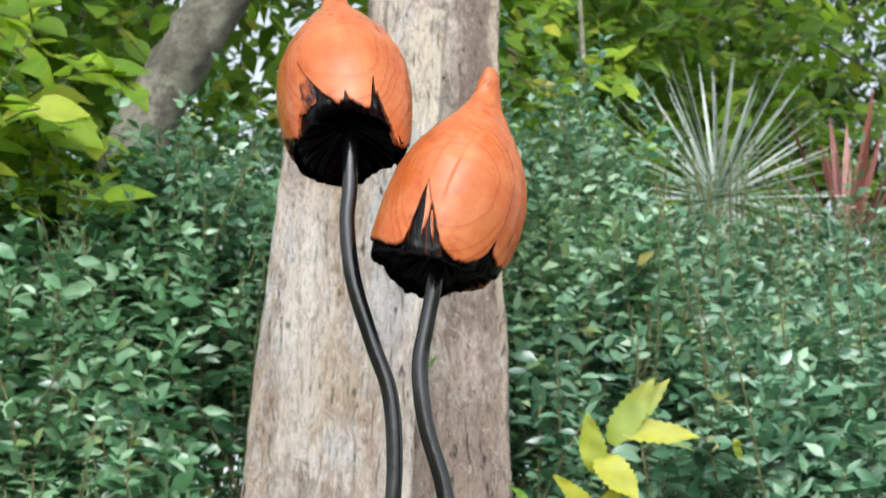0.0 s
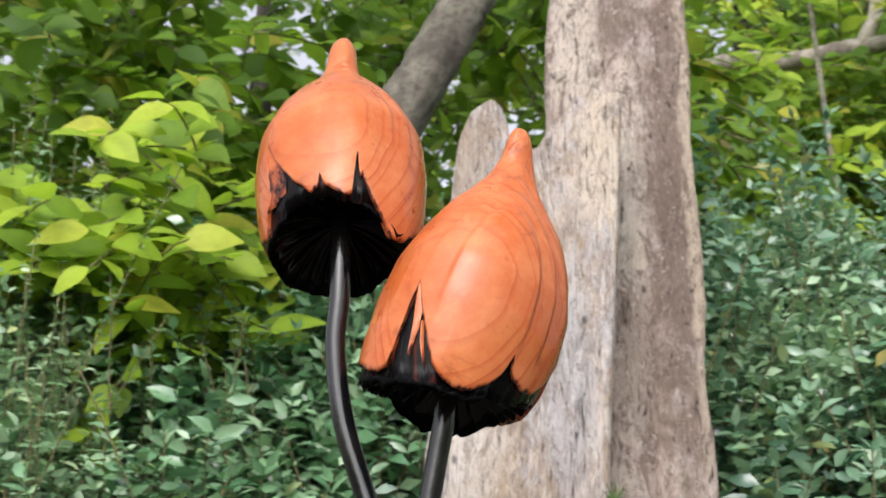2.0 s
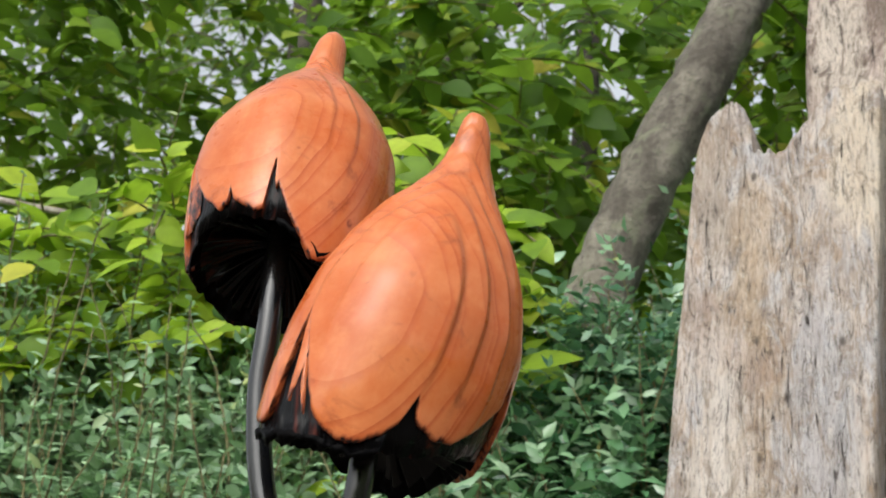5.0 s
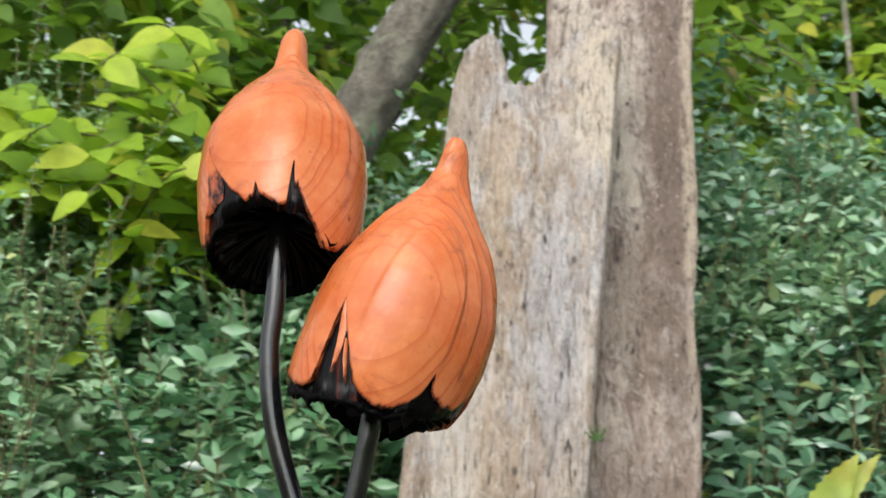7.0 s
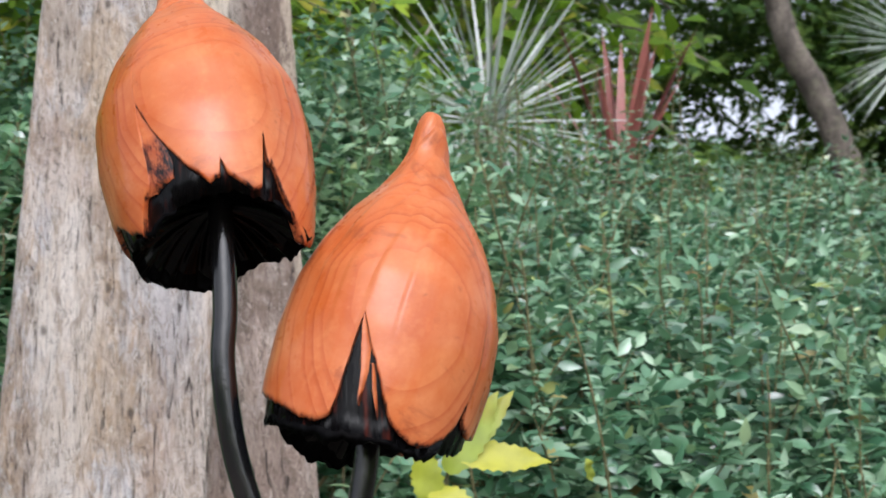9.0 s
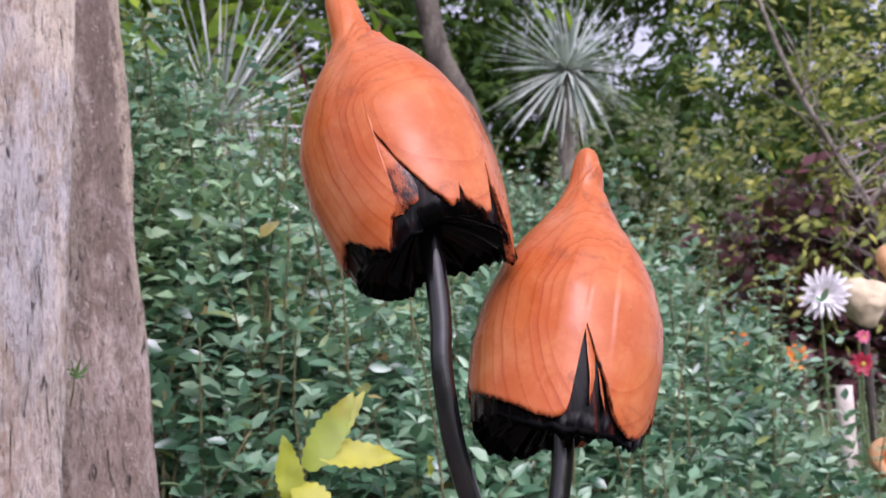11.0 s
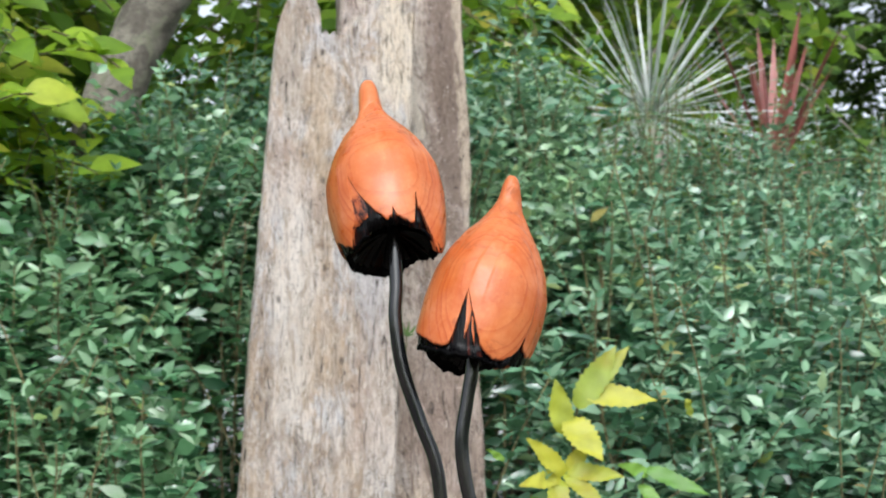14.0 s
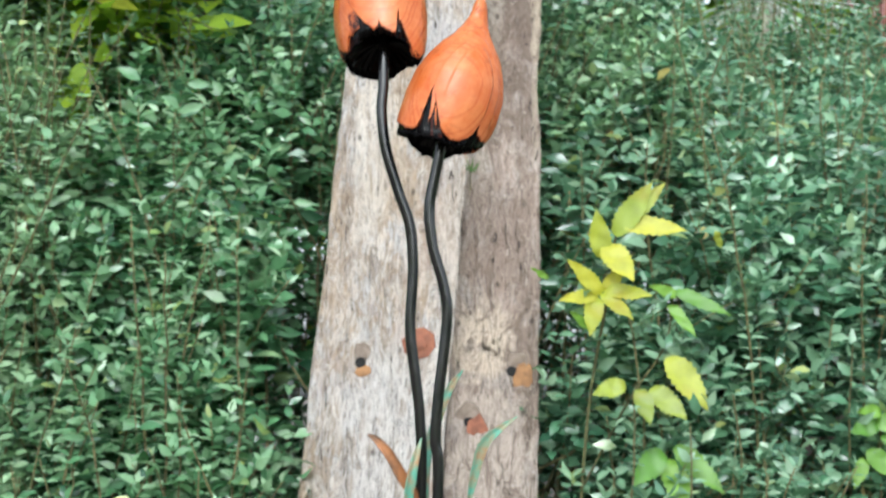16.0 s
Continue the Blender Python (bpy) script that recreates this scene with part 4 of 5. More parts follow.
    s = rng.uniform(0.05, 1.0, m)
    deep_at = foot[k] * [1, 1, 0] + np.stack([rng.normal(0, 0.08, m), np.abs(rng.normal(0.06, 0.08, m)), foot[k, 2] * s], 1)
    L = size * rng.uniform(0.7, 1.2, m)
    part("inner_leaves", leaf_mesh("inner_leaves", deep_at, rng.normal(0, 1, (m, 3)) * [1, 1, 0.5] + [0, -0.3, 0.1], np.array([0, -0.6, 1.0]) + rng.normal(0, 0.4, (m, 3)), L, L * 0.46, 0.3, 0.2, "far"), material or M_HEDGE, root)
    return root


hedge("hedge", 1000, (-0.62, -0.15), (0.92, 2.1), 1, "dense dark green small-leaved hedge with tan shoots", 0.047, hollow=0.0, tall=65, material=M_HEDGEG, fine="fine", tips=M_TIPG)
hedge("hedge", 450, (-0.78, -0.60), (0.92, 2.1), 22, "mid-green small-leaved hedge with tan shoots", 0.047, hollow=0.0, tall=22, material=M_HEDGEG, fine="fine", tips=M_TIPG)
hedge("hedge", 1600, (-1.5, -0.76), (0.92, 2.1), 21, "green small-leaved hedge with tan shoots under a tree, light painted into leaves", hollow=-0.2, tall=170, material=M_HEDGELIT, fine="fine")
hedge("hedge", 3900, (0.14, 2.4), (0.92, 2.3), 2, "dense grey-green small-leaved hedge beside the planks", 0.047, hollow=-0.03, tall=190, fine="fine")
hedge("hedge", 650, (0.24, 1.25), (0.92, 1.22), 23, "dense grey-green small-leaved hedge face beside the path", 0.050, hollow=-0.02, fine="fine")
hedge("hedge", 500, (-0.85, -0.30), (0.92, 1.22), 24, "dense dark green small-leaved hedge face beside the path", 0.050, hollow=0.0, material=M_HEDGEG, fine="fine", tips=M_TIPG)
# the tips' pale colour stands in for sheen on glossy leaves
hedge("hedge", 420, (0.95, 2.0), (1.0, 1.6), 26, "grey-green hedge shoots beside the path, leaf sheen painted pale", 0.048, tips=M_HEDGELIT, fine="fine")
hedge("hedge", 520, (-1.45, -0.72), (0.98, 1.45), 27, "wispy pale green hedge shoots with tan stalks, brightened in colour", material=M_HEDGELIT, fine="fine", tall=60, hollow=-0.3)
hedge("hedge", 340, (0.8, 1.6), (2.3, 2.95), 25, "grey-green hedge shoots under a yucca", lift=0.09, tall=64)
hedge("hedge", 420, (-0.7, 0.7), (1.54, 1.85), 10, "dark green hedge shoots behind the planks", lift=-0.35, material=M_HEDGEG)
hedge("hedge", 420, (-0.7, 0.7), (1.54, 1.85), 11, "dark green hedge shoots behind the planks", lift=-0.75)
hedge("hedge", 260, (-0.52, -0.17), (1.46, 2.0), 8, "tall dark green hedge shoots close to the plank", lift=0.16, material=M_HEDGEG, tips=M_TIPG)
hedge("hedge", 260, (0.24, 0.55), (1.46, 2.2), 9, "tall green hedge shoots close to the plank, light painted into leaves", lift=0.12, material=M_HEDGELIT)
hedge("hedge", 700, (-0.5, 0.6), (1.55, 2.4), 3, "dark green hedge shoots behind the planks", lift=0.22)
hedge("hedge", 2300, (0.3, 5.2), (2.3, 4.8), 4, "grey-green hedge shrubs rising behind", 0.050, tall=170)
hedge("hedge", 1000, (-3.6, -0.2), (2.0, 3.2), 5, "dark green shrubs under the trees", 0.040)
hedge("hedge", 1500, (2.4, 4.4), (0.92, 2.3), 6, "grey-green hedge running on beside the bed", 0.040)


# ---- broad leaves on twigs ----
def spray(rng, start, way, length, count, size, droop=0.3):
    """One twig and its leaves: places, ways and lengths."""
    s = np.linspace(0, 1, count)
    side = unit(np.cross(way, np.array([0.0, 0.1, 1.0])))
    line = start + way * (length * s)[:, None] + np.array([0, 0, -1.0]) * (droop * length * s * s)[:, None]
    sg = np.where(np.arange(count) % 2 == 0, 1.0, -1.0)[:, None]
    w = way * 0.7 + side * sg * 0.9 + rng.normal(0, 0.25, (count, 3)) + np.array([0, 0, -0.15])
    face = np.array([0, -0.85, 0.75]) + rng.normal(0, 0.35, (count, 3))
    return line, w, face, size * rng.uniform(0.7, 1.2, count)


def foliage(root, name, rng, starts, ways, lengths, count, size, ratio, material, label="", twig=0.0022, droop=0.3, fold=0.18, fine="fine"):
    b, w, f, l, chunks = [], [], [], [], []
    for s, d, ln in zip(starts, ways, lengths):
        p, q, r, k = spray(rng, np.asarray(s), unit(np.asarray(d)), ln, count, size, droop)
        b.append(p)
        w.append(q)
        f.append(r)
        l.append(k)
        if twig:
            chunks.append(tube(p[:: max(1, count // 4)], twig, 4))
    b, w, f, l = np.vstack(b), np.vstack(w), np.vstack(f), np.concatenate(l)
    tagged(part(name, leaf_mesh(name, b, w, f, l, l * ratio, fold, 0.25, fine), material, root, label), kind="stuff")
    if chunks:
        v, q = merged(chunks)
        tagged(part("branchwork", mesh_of("branchwork", v, q), M_TWIG if twig < 0.004 else M_BARK, root), kind="stuff")


def limb(root, points, r0, r1, material, name="limb", sides=14, wob=0.04, seed=1):
    line = spline(points, 8)
    v, f = tube(line, np.linspace(r0, r1, len(line)), sides, wob, seed)
    part(name, mesh_of(name, v, f), material, root)


rng = np.random.default_rng(21)


def clumped(count, clumps, lo, hi, spread):
    """Places gathered round a number of centres, so that the sky shows between in larger gaps."""
    centre = np.stack([rng.uniform(a, b, clumps) for a, b in zip(lo, hi)], 1)
    return centre[rng.integers(0, clumps, count)] + rng.normal(0, 1, (count, 3)) * spread


# leaning tree behind the planks, with its lime-green lower branches
tree = thing("tree", (-0.55, 1.86, 0), "leaning grey-barked tree with lime-green broad leaves", "tree")
limb(tree, [(-0.56, 1.88, -0.1), (-0.56, 1.87, 1.2), (-0.54, 1.86, 1.95), (-0.515, 1.85, 2.15), (-0.46, 1.85, 2.35), (-0.365, 1.85, 2.56), (-0.27, 1.85, 2.74), (-0.185, 1.85, 2.91), (-0.06, 1.88, 3.2), (0.1, 1.95, 3.7), (0.2, 2.1, 4.8)], 0.074, 0.042, M_BARKG, "trunk", 22, 0.05)
limb(tree, [(-0.60, 1.86, 2.05), (-0.80, 1.75, 2.2), (-1.1, 1.65, 2.35), (-1.7, 1.55, 2.5)], 0.014, 0.006, M_BARK)
n = 400
st = np.vstack([np.stack([rng.uniform(-2.0, -0.62, 190), rng.uniform(1.45, 1.9, 190), rng.uniform(2.07, 2.42, 190)], 1),
                clumped(210, 20, (-2.4, 1.95, 2.6), (-0.5, 2.6, 3.4), (0.12, 0.14, 0.08))])
st[190:, 2] += np.clip((-st[190:, 0] - 0.9) * 0.35, 0, 0.4)
wy = np.stack([rng.normal(0.5, 0.6, n), rng.normal(-0.5, 0.5, n), rng.normal(-0.15, 0.3, n)], 1)
foliage(tree, "low_crown", rng, st[:190], wy[:190], rng.uniform(0.14, 0.32, 190), 9, 0.086, 0.62, M_LIME, fine="broad")
foliage(tree, "crown", rng, st[190:], wy[190:], rng.uniform(0.14, 0.32, 210), 10, 0.084, 0.62, M_WOODS, fine="broad")
n = 380
st = clumped(n, 30, (-2.8, 2.2, 2.3), (-0.4, 3.1, 4.1), (0.14, 0.16, 0.10))
foliage(tree, "crown", rng, st, np.stack([rng.normal(0.3, 0.6, n), rng.normal(-0.5, 0.5, n), rng.normal(-0.15, 0.3, n)], 1), rng.uniform(0.14, 0.32, n), 10, 0.080, 0.60, M_WOODS, fine="broad")

# young lime-leaved shrub in the hedge
young = thing("shrub", (-1.35, 1.5, 0), "young shrub with large lime-green leaves in the hedge", "shrub")
limb(young, [(-1.35, 1.5, -0.05), (-1.33, 1.45, 1.0), (-1.30, 1.4, 2.2)], 0.010, 0.004, M_TWIG, "trunk", 8)
n = 46
st = np.stack([rng.uniform(-1.65, -1.02, n), rng.uniform(1.25, 1.5, n), rng.uniform(2.0, 2.4, n)], 1)
foliage(young, "leaves", rng, st, np.stack([rng.normal(0.2, 0.6, n), rng.normal(-0.5, 0.4, n), rng.normal(0.0, 0.3, n)], 1), rng.uniform(0.1, 0.22, n), 7, 0.075, 0.6, M_LIME, fine="broad")

# woods behind
woods = thing("woodland", (0, 6, 0), "green broad-leaved woodland with sky showing between leaves", "woods", kind="stuff")
for k, (x, y, r, dx) in enumerate([(-2.35, 4.0, 0.085, -0.1), (-1.25, 4.0, 0.07, 0.1), (-1.12, 4.0, 0.045, 0.75), (-3.4, 5.5, 0.12, 0.1), (0.5, 6.0, 0.10, 0.5), (-2.6, 7.0, 0.12, -0.4), (1.6, 7.4, 0.09, 0.3)]):
    t = thing("tree", (x, y, 0), "bare grey-brown tree trunk in the woodland", "tree", "woodland trunks")
    limb(t, [(x, y, -0.1), (x + dx * 0.2, y, 2.0), (x + dx * 0.6, y, 4.0), (x + dx, y, 7.0)], r, r * 0.5, M_BARKD, "trunk", 12, 0.05, k)
    limb(t, [(x + dx * 0.45, y, 3.2), (x + dx * 0.45 + 0.5, y - 0.2, 3.8), (x + dx * 0.5 + 1.1, y - 0.3, 4.2)], r * 0.4, r * 0.15, M_BARKD, "limb", 8, 0.05, k)
n = 2500
st = np.vstack([clumped(2100, 120, (-6.5, 4.2, 2.2), (2.4, 8.5, 7.5), (0.38, 0.4, 0.30)), np.stack([rng.uniform(-6.5, 2.4, 400), rng.uniform(4.0, 8.5, 400), rng.uniform(2.2, 7.5, 400)], 1)])
foliage(woods, "crown", rng, st, np.stack([rng.normal(0, 0.8, n), rng.normal(-0.4, 0.6, n), rng.normal(-0.2, 0.4, n)], 1), rng.uniform(0.3, 0.7, n), 12, 0.13, 0.58, M_WOODS, twig=0.005, fine="far")

n = 1310
st = np.vstack([clumped(460, 34, (-2.2, 2.9, 2.4), (0.3, 4.4, 4.7), (0.17, 0.2, 0.13)), clumped(150, 16, (-0.45, 2.5, 2.5), (0.3, 3.2, 3.5), (0.12, 0.1, 0.10)), clumped(200, 22, (-1.9, 2.5, 2.1), (-0.4, 3.2, 2.9), (0.14, 0.12, 0.12)), clumped(500, 34, (0.3, 3.9, 3.0), (2.3, 5.2, 4.6), (0.22, 0.2, 0.16))])
foliage(woods, "low_branches", rng, st, np.stack([rng.normal(0, 0.8, n), rng.normal(-0.4, 0.6, n), rng.normal(-0.2, 0.4, n)], 1), rng.uniform(0.2, 0.45, n), 10, 0.092, 0.58, M_WOODS, twig=0.003)

# unseen trees added behind the viewer to shape low light and reflections
n = 900
a = rng.uniform(math.radians(185), math.radians(355), n)
r = rng.uniform(9.5, 13.0, n)
st = np.stack([r * np.cos(a), r * np.sin(a), rng.uniform(0.2, 2.6, n)], 1)
near = thing("woodland", (0, -7, 0), "unseen green leafy trees added behind the viewer", "woods", kind="stuff")
foliage(near, "crown", rng, st, rng.normal(0, 1, (n, 3)), rng.uniform(0.5, 1.0, n), 12, 0.30, 0.6, M_WOODS, twig=0.008, fine="far")

# lime-leaved branches over the hedge
over = thing("tree", (0.75, 3.1, 0), "lime-green leafy branches over the hedge", "tree")
limb(over, [(0.9, 3.4, -0.1), (0.85, 3.35, 2.0), (0.75, 3.2, 3.2), (0.7, 3.1, 4.0)], 0.013, 0.006, M_BARK, "trunk", 10)
n = 95
st = np.stack([rng.uniform(0.25, 0.85, n), rng.uniform(2.8, 3.4, n), rng.uniform(2.75, 3.9, n)], 1)
st[30:] = (st[30:] - [-0.15, -0.8, 1.32]) * 1.36 + [-0.15, -0.8, 1.32]
foliage(over, "crown", rng, st, np.stack([rng.normal(0.2, 0.6, n), rng.normal(-0.4, 0.4, n), rng.normal(-0.1, 0.4, n)], 1), rng.uniform(0.14, 0.3, n), 8, 0.085, 0.5, M_LIME, fine="broad")
n = 40
st = np.stack([rng.uniform(1.2, 2.4, n), rng.uniform(2.9, 3.5, n), rng.uniform(3.3, 4.3, n)], 1)
foliage(over, "crown", rng, st, np.stack([rng.normal(0.2, 0.6, n), rng.normal(-0.4, 0.4, n), rng.normal(-0.1, 0.4, n)], 1), rng.uniform(0.14, 0.3, n), 8, 0.085, 0.5, M_LIME, fine="broad")

# bare branch above the hedge
branch = thing("tree", (0.02, 4.0, 0), "thin bare grey branch reaching over the hedge", "tree")
limb(branch, [(0.02, 4.0, -0.1), (0.05, 4.0, 2.2), (0.15, 4.0, 3.55), (0.5, 4.0, 3.815), (0.8, 4.0, 3.83), (1.0, 4.0, 3.875), (1.329, 4.0, 3.915), (1.65, 4.0, 3.99), (1.9, 4.0, 4.10), (2.4, 4.0, 4.2)], 0.045, 0.020, M_BARK)
limb(branch, [(1.03, 4.0, 3.86), (1.07, 4.0, 3.93), (1.11, 4.0, 4.07), (1.05, 4.0, 4.5)], 0.032, 0.02, M_BARK)


# ---- yuccas and cordyline ----
def rosette(root, name, centre, axis, count, length, width, material, seed, spread=(0.05, 1.6), curl=0.06, flat=0.25):
    """Stiff narrow blades bursting from one point; the blades share one keeled mesh."""
    rg = np.random.default_rng(seed)
    v, f = [], []
    for s, k in ((0.04, 0.7), (0.2, 1.0), (0.45, 0.95), (0.75, 0.7), (1.0, 0.04)):
        w = width * k / 2
        b = -curl * length * s * s
        v += [(-w, b, s * length), (0, b - w * flat * 2, s * length), (w, b, s * length), (0, b + w * flat, s * length)]
    for s in range(4):
        for j in range(4):
            k = (j + 1) % 4
            f.append((s * 4 + j, s * 4 + k, s * 4 + 4 + k, s * 4 + 4 + j))
    f += [(3, 2, 1, 0), (16, 17, 18, 19)]
    me = mesh_of(name, v, f, False)
    me.materials.append(material)
    turn = Vector((0, 0, 1)).rotation_difference(Vector(axis)).to_matrix().to_4x4()
    inv = root.matrix_basis.inverted()
    for i in range(count):
        ob = new(name, me)
        ob.parent = root
        e = spread[0] + (spread[1] - spread[0]) * rg.uniform(0, 1) ** 0.75
        k = rg.uniform(0.75, 1.1)
        ob.matrix_basis = inv @ Matrix.Translation(centre) @ turn @ pose(0, 0, 0, 0, 0, rg.uniform(0, 360)) @ pose(0, 0, 0, math.degrees(e)) @ Matrix.Diagonal((rg.uniform(0.8, 1.2), 1, k, 1))


yucca = thing("yucca", (1.2, 3.2, 0), "silvery yucca with stiff needle-like blades in a ball", "yucca")
limb(yucca, [(1.22, 3.25, -0.1), (1.2, 3.22, 1.5), (1.185, 3.2, 2.64)], 0.06, 0.05, M_BARK, "trunk")
rosette(yucca, "blade", (1.18, 3.2, 2.68), (0, -0.8, 0.8), 96, 0.49, 0.0115, M_YUCCA, 5, (0.15, 2.4))
yucca2 = thing("yucca", (7.1, 9.0, 0), "tall yucca with a round grey-green head on a bare trunk", "yucca")
limb(yucca2, [(7.12, 9.0, -0.1), (7.14, 9.0, 2.5), (7.22, 9.0, 5.36)], 0.12, 0.095, M_BARKG, "trunk")
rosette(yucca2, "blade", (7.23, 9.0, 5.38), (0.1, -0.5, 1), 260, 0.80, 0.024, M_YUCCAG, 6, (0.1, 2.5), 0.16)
cordy = thing("cordyline", (1.60, 3.2, 0), "dark red cordyline with upright strap leaves", "cordyline")
limb(cordy, [(1.60, 3.2, -0.1), (1.60, 3.2, 2.42)], 0.03, 0.03, M_BARKD, "trunk")
rosette(cordy, "blade", (1.60, 3.2, 2.46), (0.05, -0.1, 1), 15, 0.56, 0.030, M_RED, 7, (0.04, 0.55), 0.05, 0.12)
rosette(cordy, "lower_blade", (1.59, 3.2, 2.46), (0, -0.2, 1), 12, 0.36, 0.034, M_RED, 8, (0.8, 1.7), 0.3, 0.12)

# curved tree and dark feathery woods
curved = thing("tree", (8.9, 12.0, 0), "curving grey-brown tree trunk among dark foliage", "tree")
limb(curved, [(8.95, 12, -0.1), (8.95, 12, 3.2), (8.75, 12, 4.4), (8.53, 12, 5.0), (8.34, 12, 5.53), (8.12, 12, 6.05), (7.87, 12, 6.5), (7.76, 12, 6.95), (7.72, 12, 7.6), (7.9, 12, 8.6)], 0.18, 0.12, M_BARKM, "trunk", 18, 0.04)
limb(curved, [(7.80, 12, 6.75), (7.55, 11.9, 7.2), (7.1, 11.8, 7.9)], 0.10, 0.06, M_BARKM)
dark = thing("evergreen_trees", (6, 11, 0), "dark feathery evergreen trees with pale sky between", "trees", kind="stuff")
n = 9000
st = clumped(n, 300, (2.2, 8.8, 1.5), (16.0, 13.5, 9.0), (0.50, 0.4, 0.26))
gap = np.zeros(n, bool)
for gx, gz, gr in [(7.0, 5.5, 0.30), (11.3, 6.7, 0.35), (9.9, 6.9, 0.25), (7.6, 5.5, 0.2), (5.3, 6.2, 0.3), (6.4, 5.5, 0.25)]:
    gap |= np.hypot(st[:, 0] - gx * (st[:, 1] + 1) / 12, st[:, 2] - 1.45 - (gz - 1.45) * (st[:, 1] + 1) / 12) < gr + 0.12
gap |= (st[:, 0] * 12 / (st[:, 1] + 1) > 11.2) & (rng.uniform(0, 1, n) < 0.2)
st = (st[~gap] - [-0.4, -0.7, 1.5]) * 1.5 + [-0.4, -0.7, 1.5]
n = len(st)
foliage(dark, "crown", rng, st, np.stack([rng.normal(0, 0.8, n), rng.normal(-0.3, 0.5, n), rng.normal(-0.25, 0.2, n)], 1), rng.uniform(0.8, 1.7, n), 23, 0.22, 0.40, M_DARK, twig=0.0, fine="far")
for k, x in enumerate((5.5, 17.5)):
    t = thing("tree", (x, 16.0, 0), "dark trunk of an evergreen tree", "tree", "evergreen trunks")
    limb(t, [(x, 16.0, -0.1), (x + 0.15, 16.0, 6), (x + 0.45, 16.0, 13)], 0.3, 0.12, M_BARKD, "trunk", 12, 0.05, k)

olive = thing("shrub", (6.2, 6.9, 0), "fine-leaved olive-green shrub behind the hedge", "shrub")
limb(olive, [(6.2, 6.9, -0.1), (6.15, 6.9, 1.5), (6.2, 6.9, 2.6)], 0.05, 0.02, M_BARKD, "trunk")
n = 420
st = np.stack([rng.normal(6.5, 0.7, n), rng.normal(7.0, 0.3, n), rng.uniform(2.4, 4.45, n)], 1)
st[:, 2] -= 0.35 * np.abs(st[:, 0] - 6.6)
foliage(olive, "leaves", rng, st, rng.normal(0, 1, (n, 3)) + np.array([0, -0.3, 0.1]), rng.uniform(0.15, 0.3, n), 14, 0.06, 0.5, M_OLIVED, fine="far")

# pale twiggy shrub, purple shrub and grassy bed at the garden's far side
shrub = thing("purple_shrub", (5.7, 5.2, 0), "dark purple-leaved garden shrub", "shrub")
n = 1000
st = np.stack([rng.normal(6.25, 0.36, n), rng.normal(5.2, 0.35, n), rng.uniform(1.5, 3.3, n)], 1)
foliage(shrub, "leaves", rng, st, rng.normal(0, 1, (n, 3)) + np.array([0, -0.3, 0.2]), rng.uniform(0.15, 0.35, n), 11, 0.10, 0.6, M_PURPLE, fine="far")
limb(shrub, [(5.7, 5.2, -0.1), (5.65, 5.2, 1.2), (5.7, 5.2, 2.4)], 0.05, 0.02, M_BARKD, "trunk")
bush = thing("twiggy_tree", (6.2, 4.6, 0), "pale grey twiggy tree with sparse yellow-green leaves", "tree")
limb(bush, [(6.3, 4.7, -0.1), (6.2, 4.6, 1.8), (5.9, 4.6, 2.9), (5.3, 4.6, 3.7), (5.0, 4.6, 4.3)], 0.030, 0.010, M_PALE, "trunk", 10)
for k in range(46):
    a, z0 = rng.uniform(0, math.tau), rng.uniform(2.2, 3.7)
    x0 = np.interp(z0, [1.8, 2.9, 3.7, 4.3], [6.2, 5.9, 5.3, 5.0])
    p0 = np.array([x0, 4.6, z0])
    d = np.array([math.cos(a) * 0.8 + 0.3, math.sin(a) * 0.4, rng.uniform(0.1, 0.9)])
    limb(bush, [p0, p0 + d * 0.35 + rng.normal(0, 0.05, 3), p0 + d * 0.8 + rng.normal(0, 0.1, 3)], 0.009, 0.003, M_PALE, "branch", 6, 0.05, k)
n = 430
st = np.stack([rng.uniform(5.0, 7.6, n), rng.uniform(4.2, 5.4, n), rng.uniform(2.5, 5.0, n)], 1)
foliage(bush, "leaves", rng, st, rng.normal(0, 1, (n, 3)) + np.array([0, 0, -0.2]), rng.uniform(0.15, 0.4, n), 9, 0.07, 0.5, M_OLIVE)
hedge("garden_bed", 2200, (2.7, 7.5), (1.9, 5.2), 12, "grey-green leafy garden bed with grasses", 0.05, lift=0.0, material=M_GREYGREEN)


bed = thing("garden_plants", (3.5, 2.75, 0), "leafy green bedding plants round a post", "plants", kind="stuff")
n = 130
st = np.stack([rng.uniform(2.9, 4.3, n), rng.uniform(2.55, 2.95, n), rng.uniform(1.2, 1.98, n)], 1)
foliage(bed, "leaves", rng, st, rng.normal(0, 1, (n, 3)) + np.array([0, -0.3, 0.3]), rng.uniform(0.08, 0.2, n), 8, 0.045, 0.5, M_GREYGREEN)


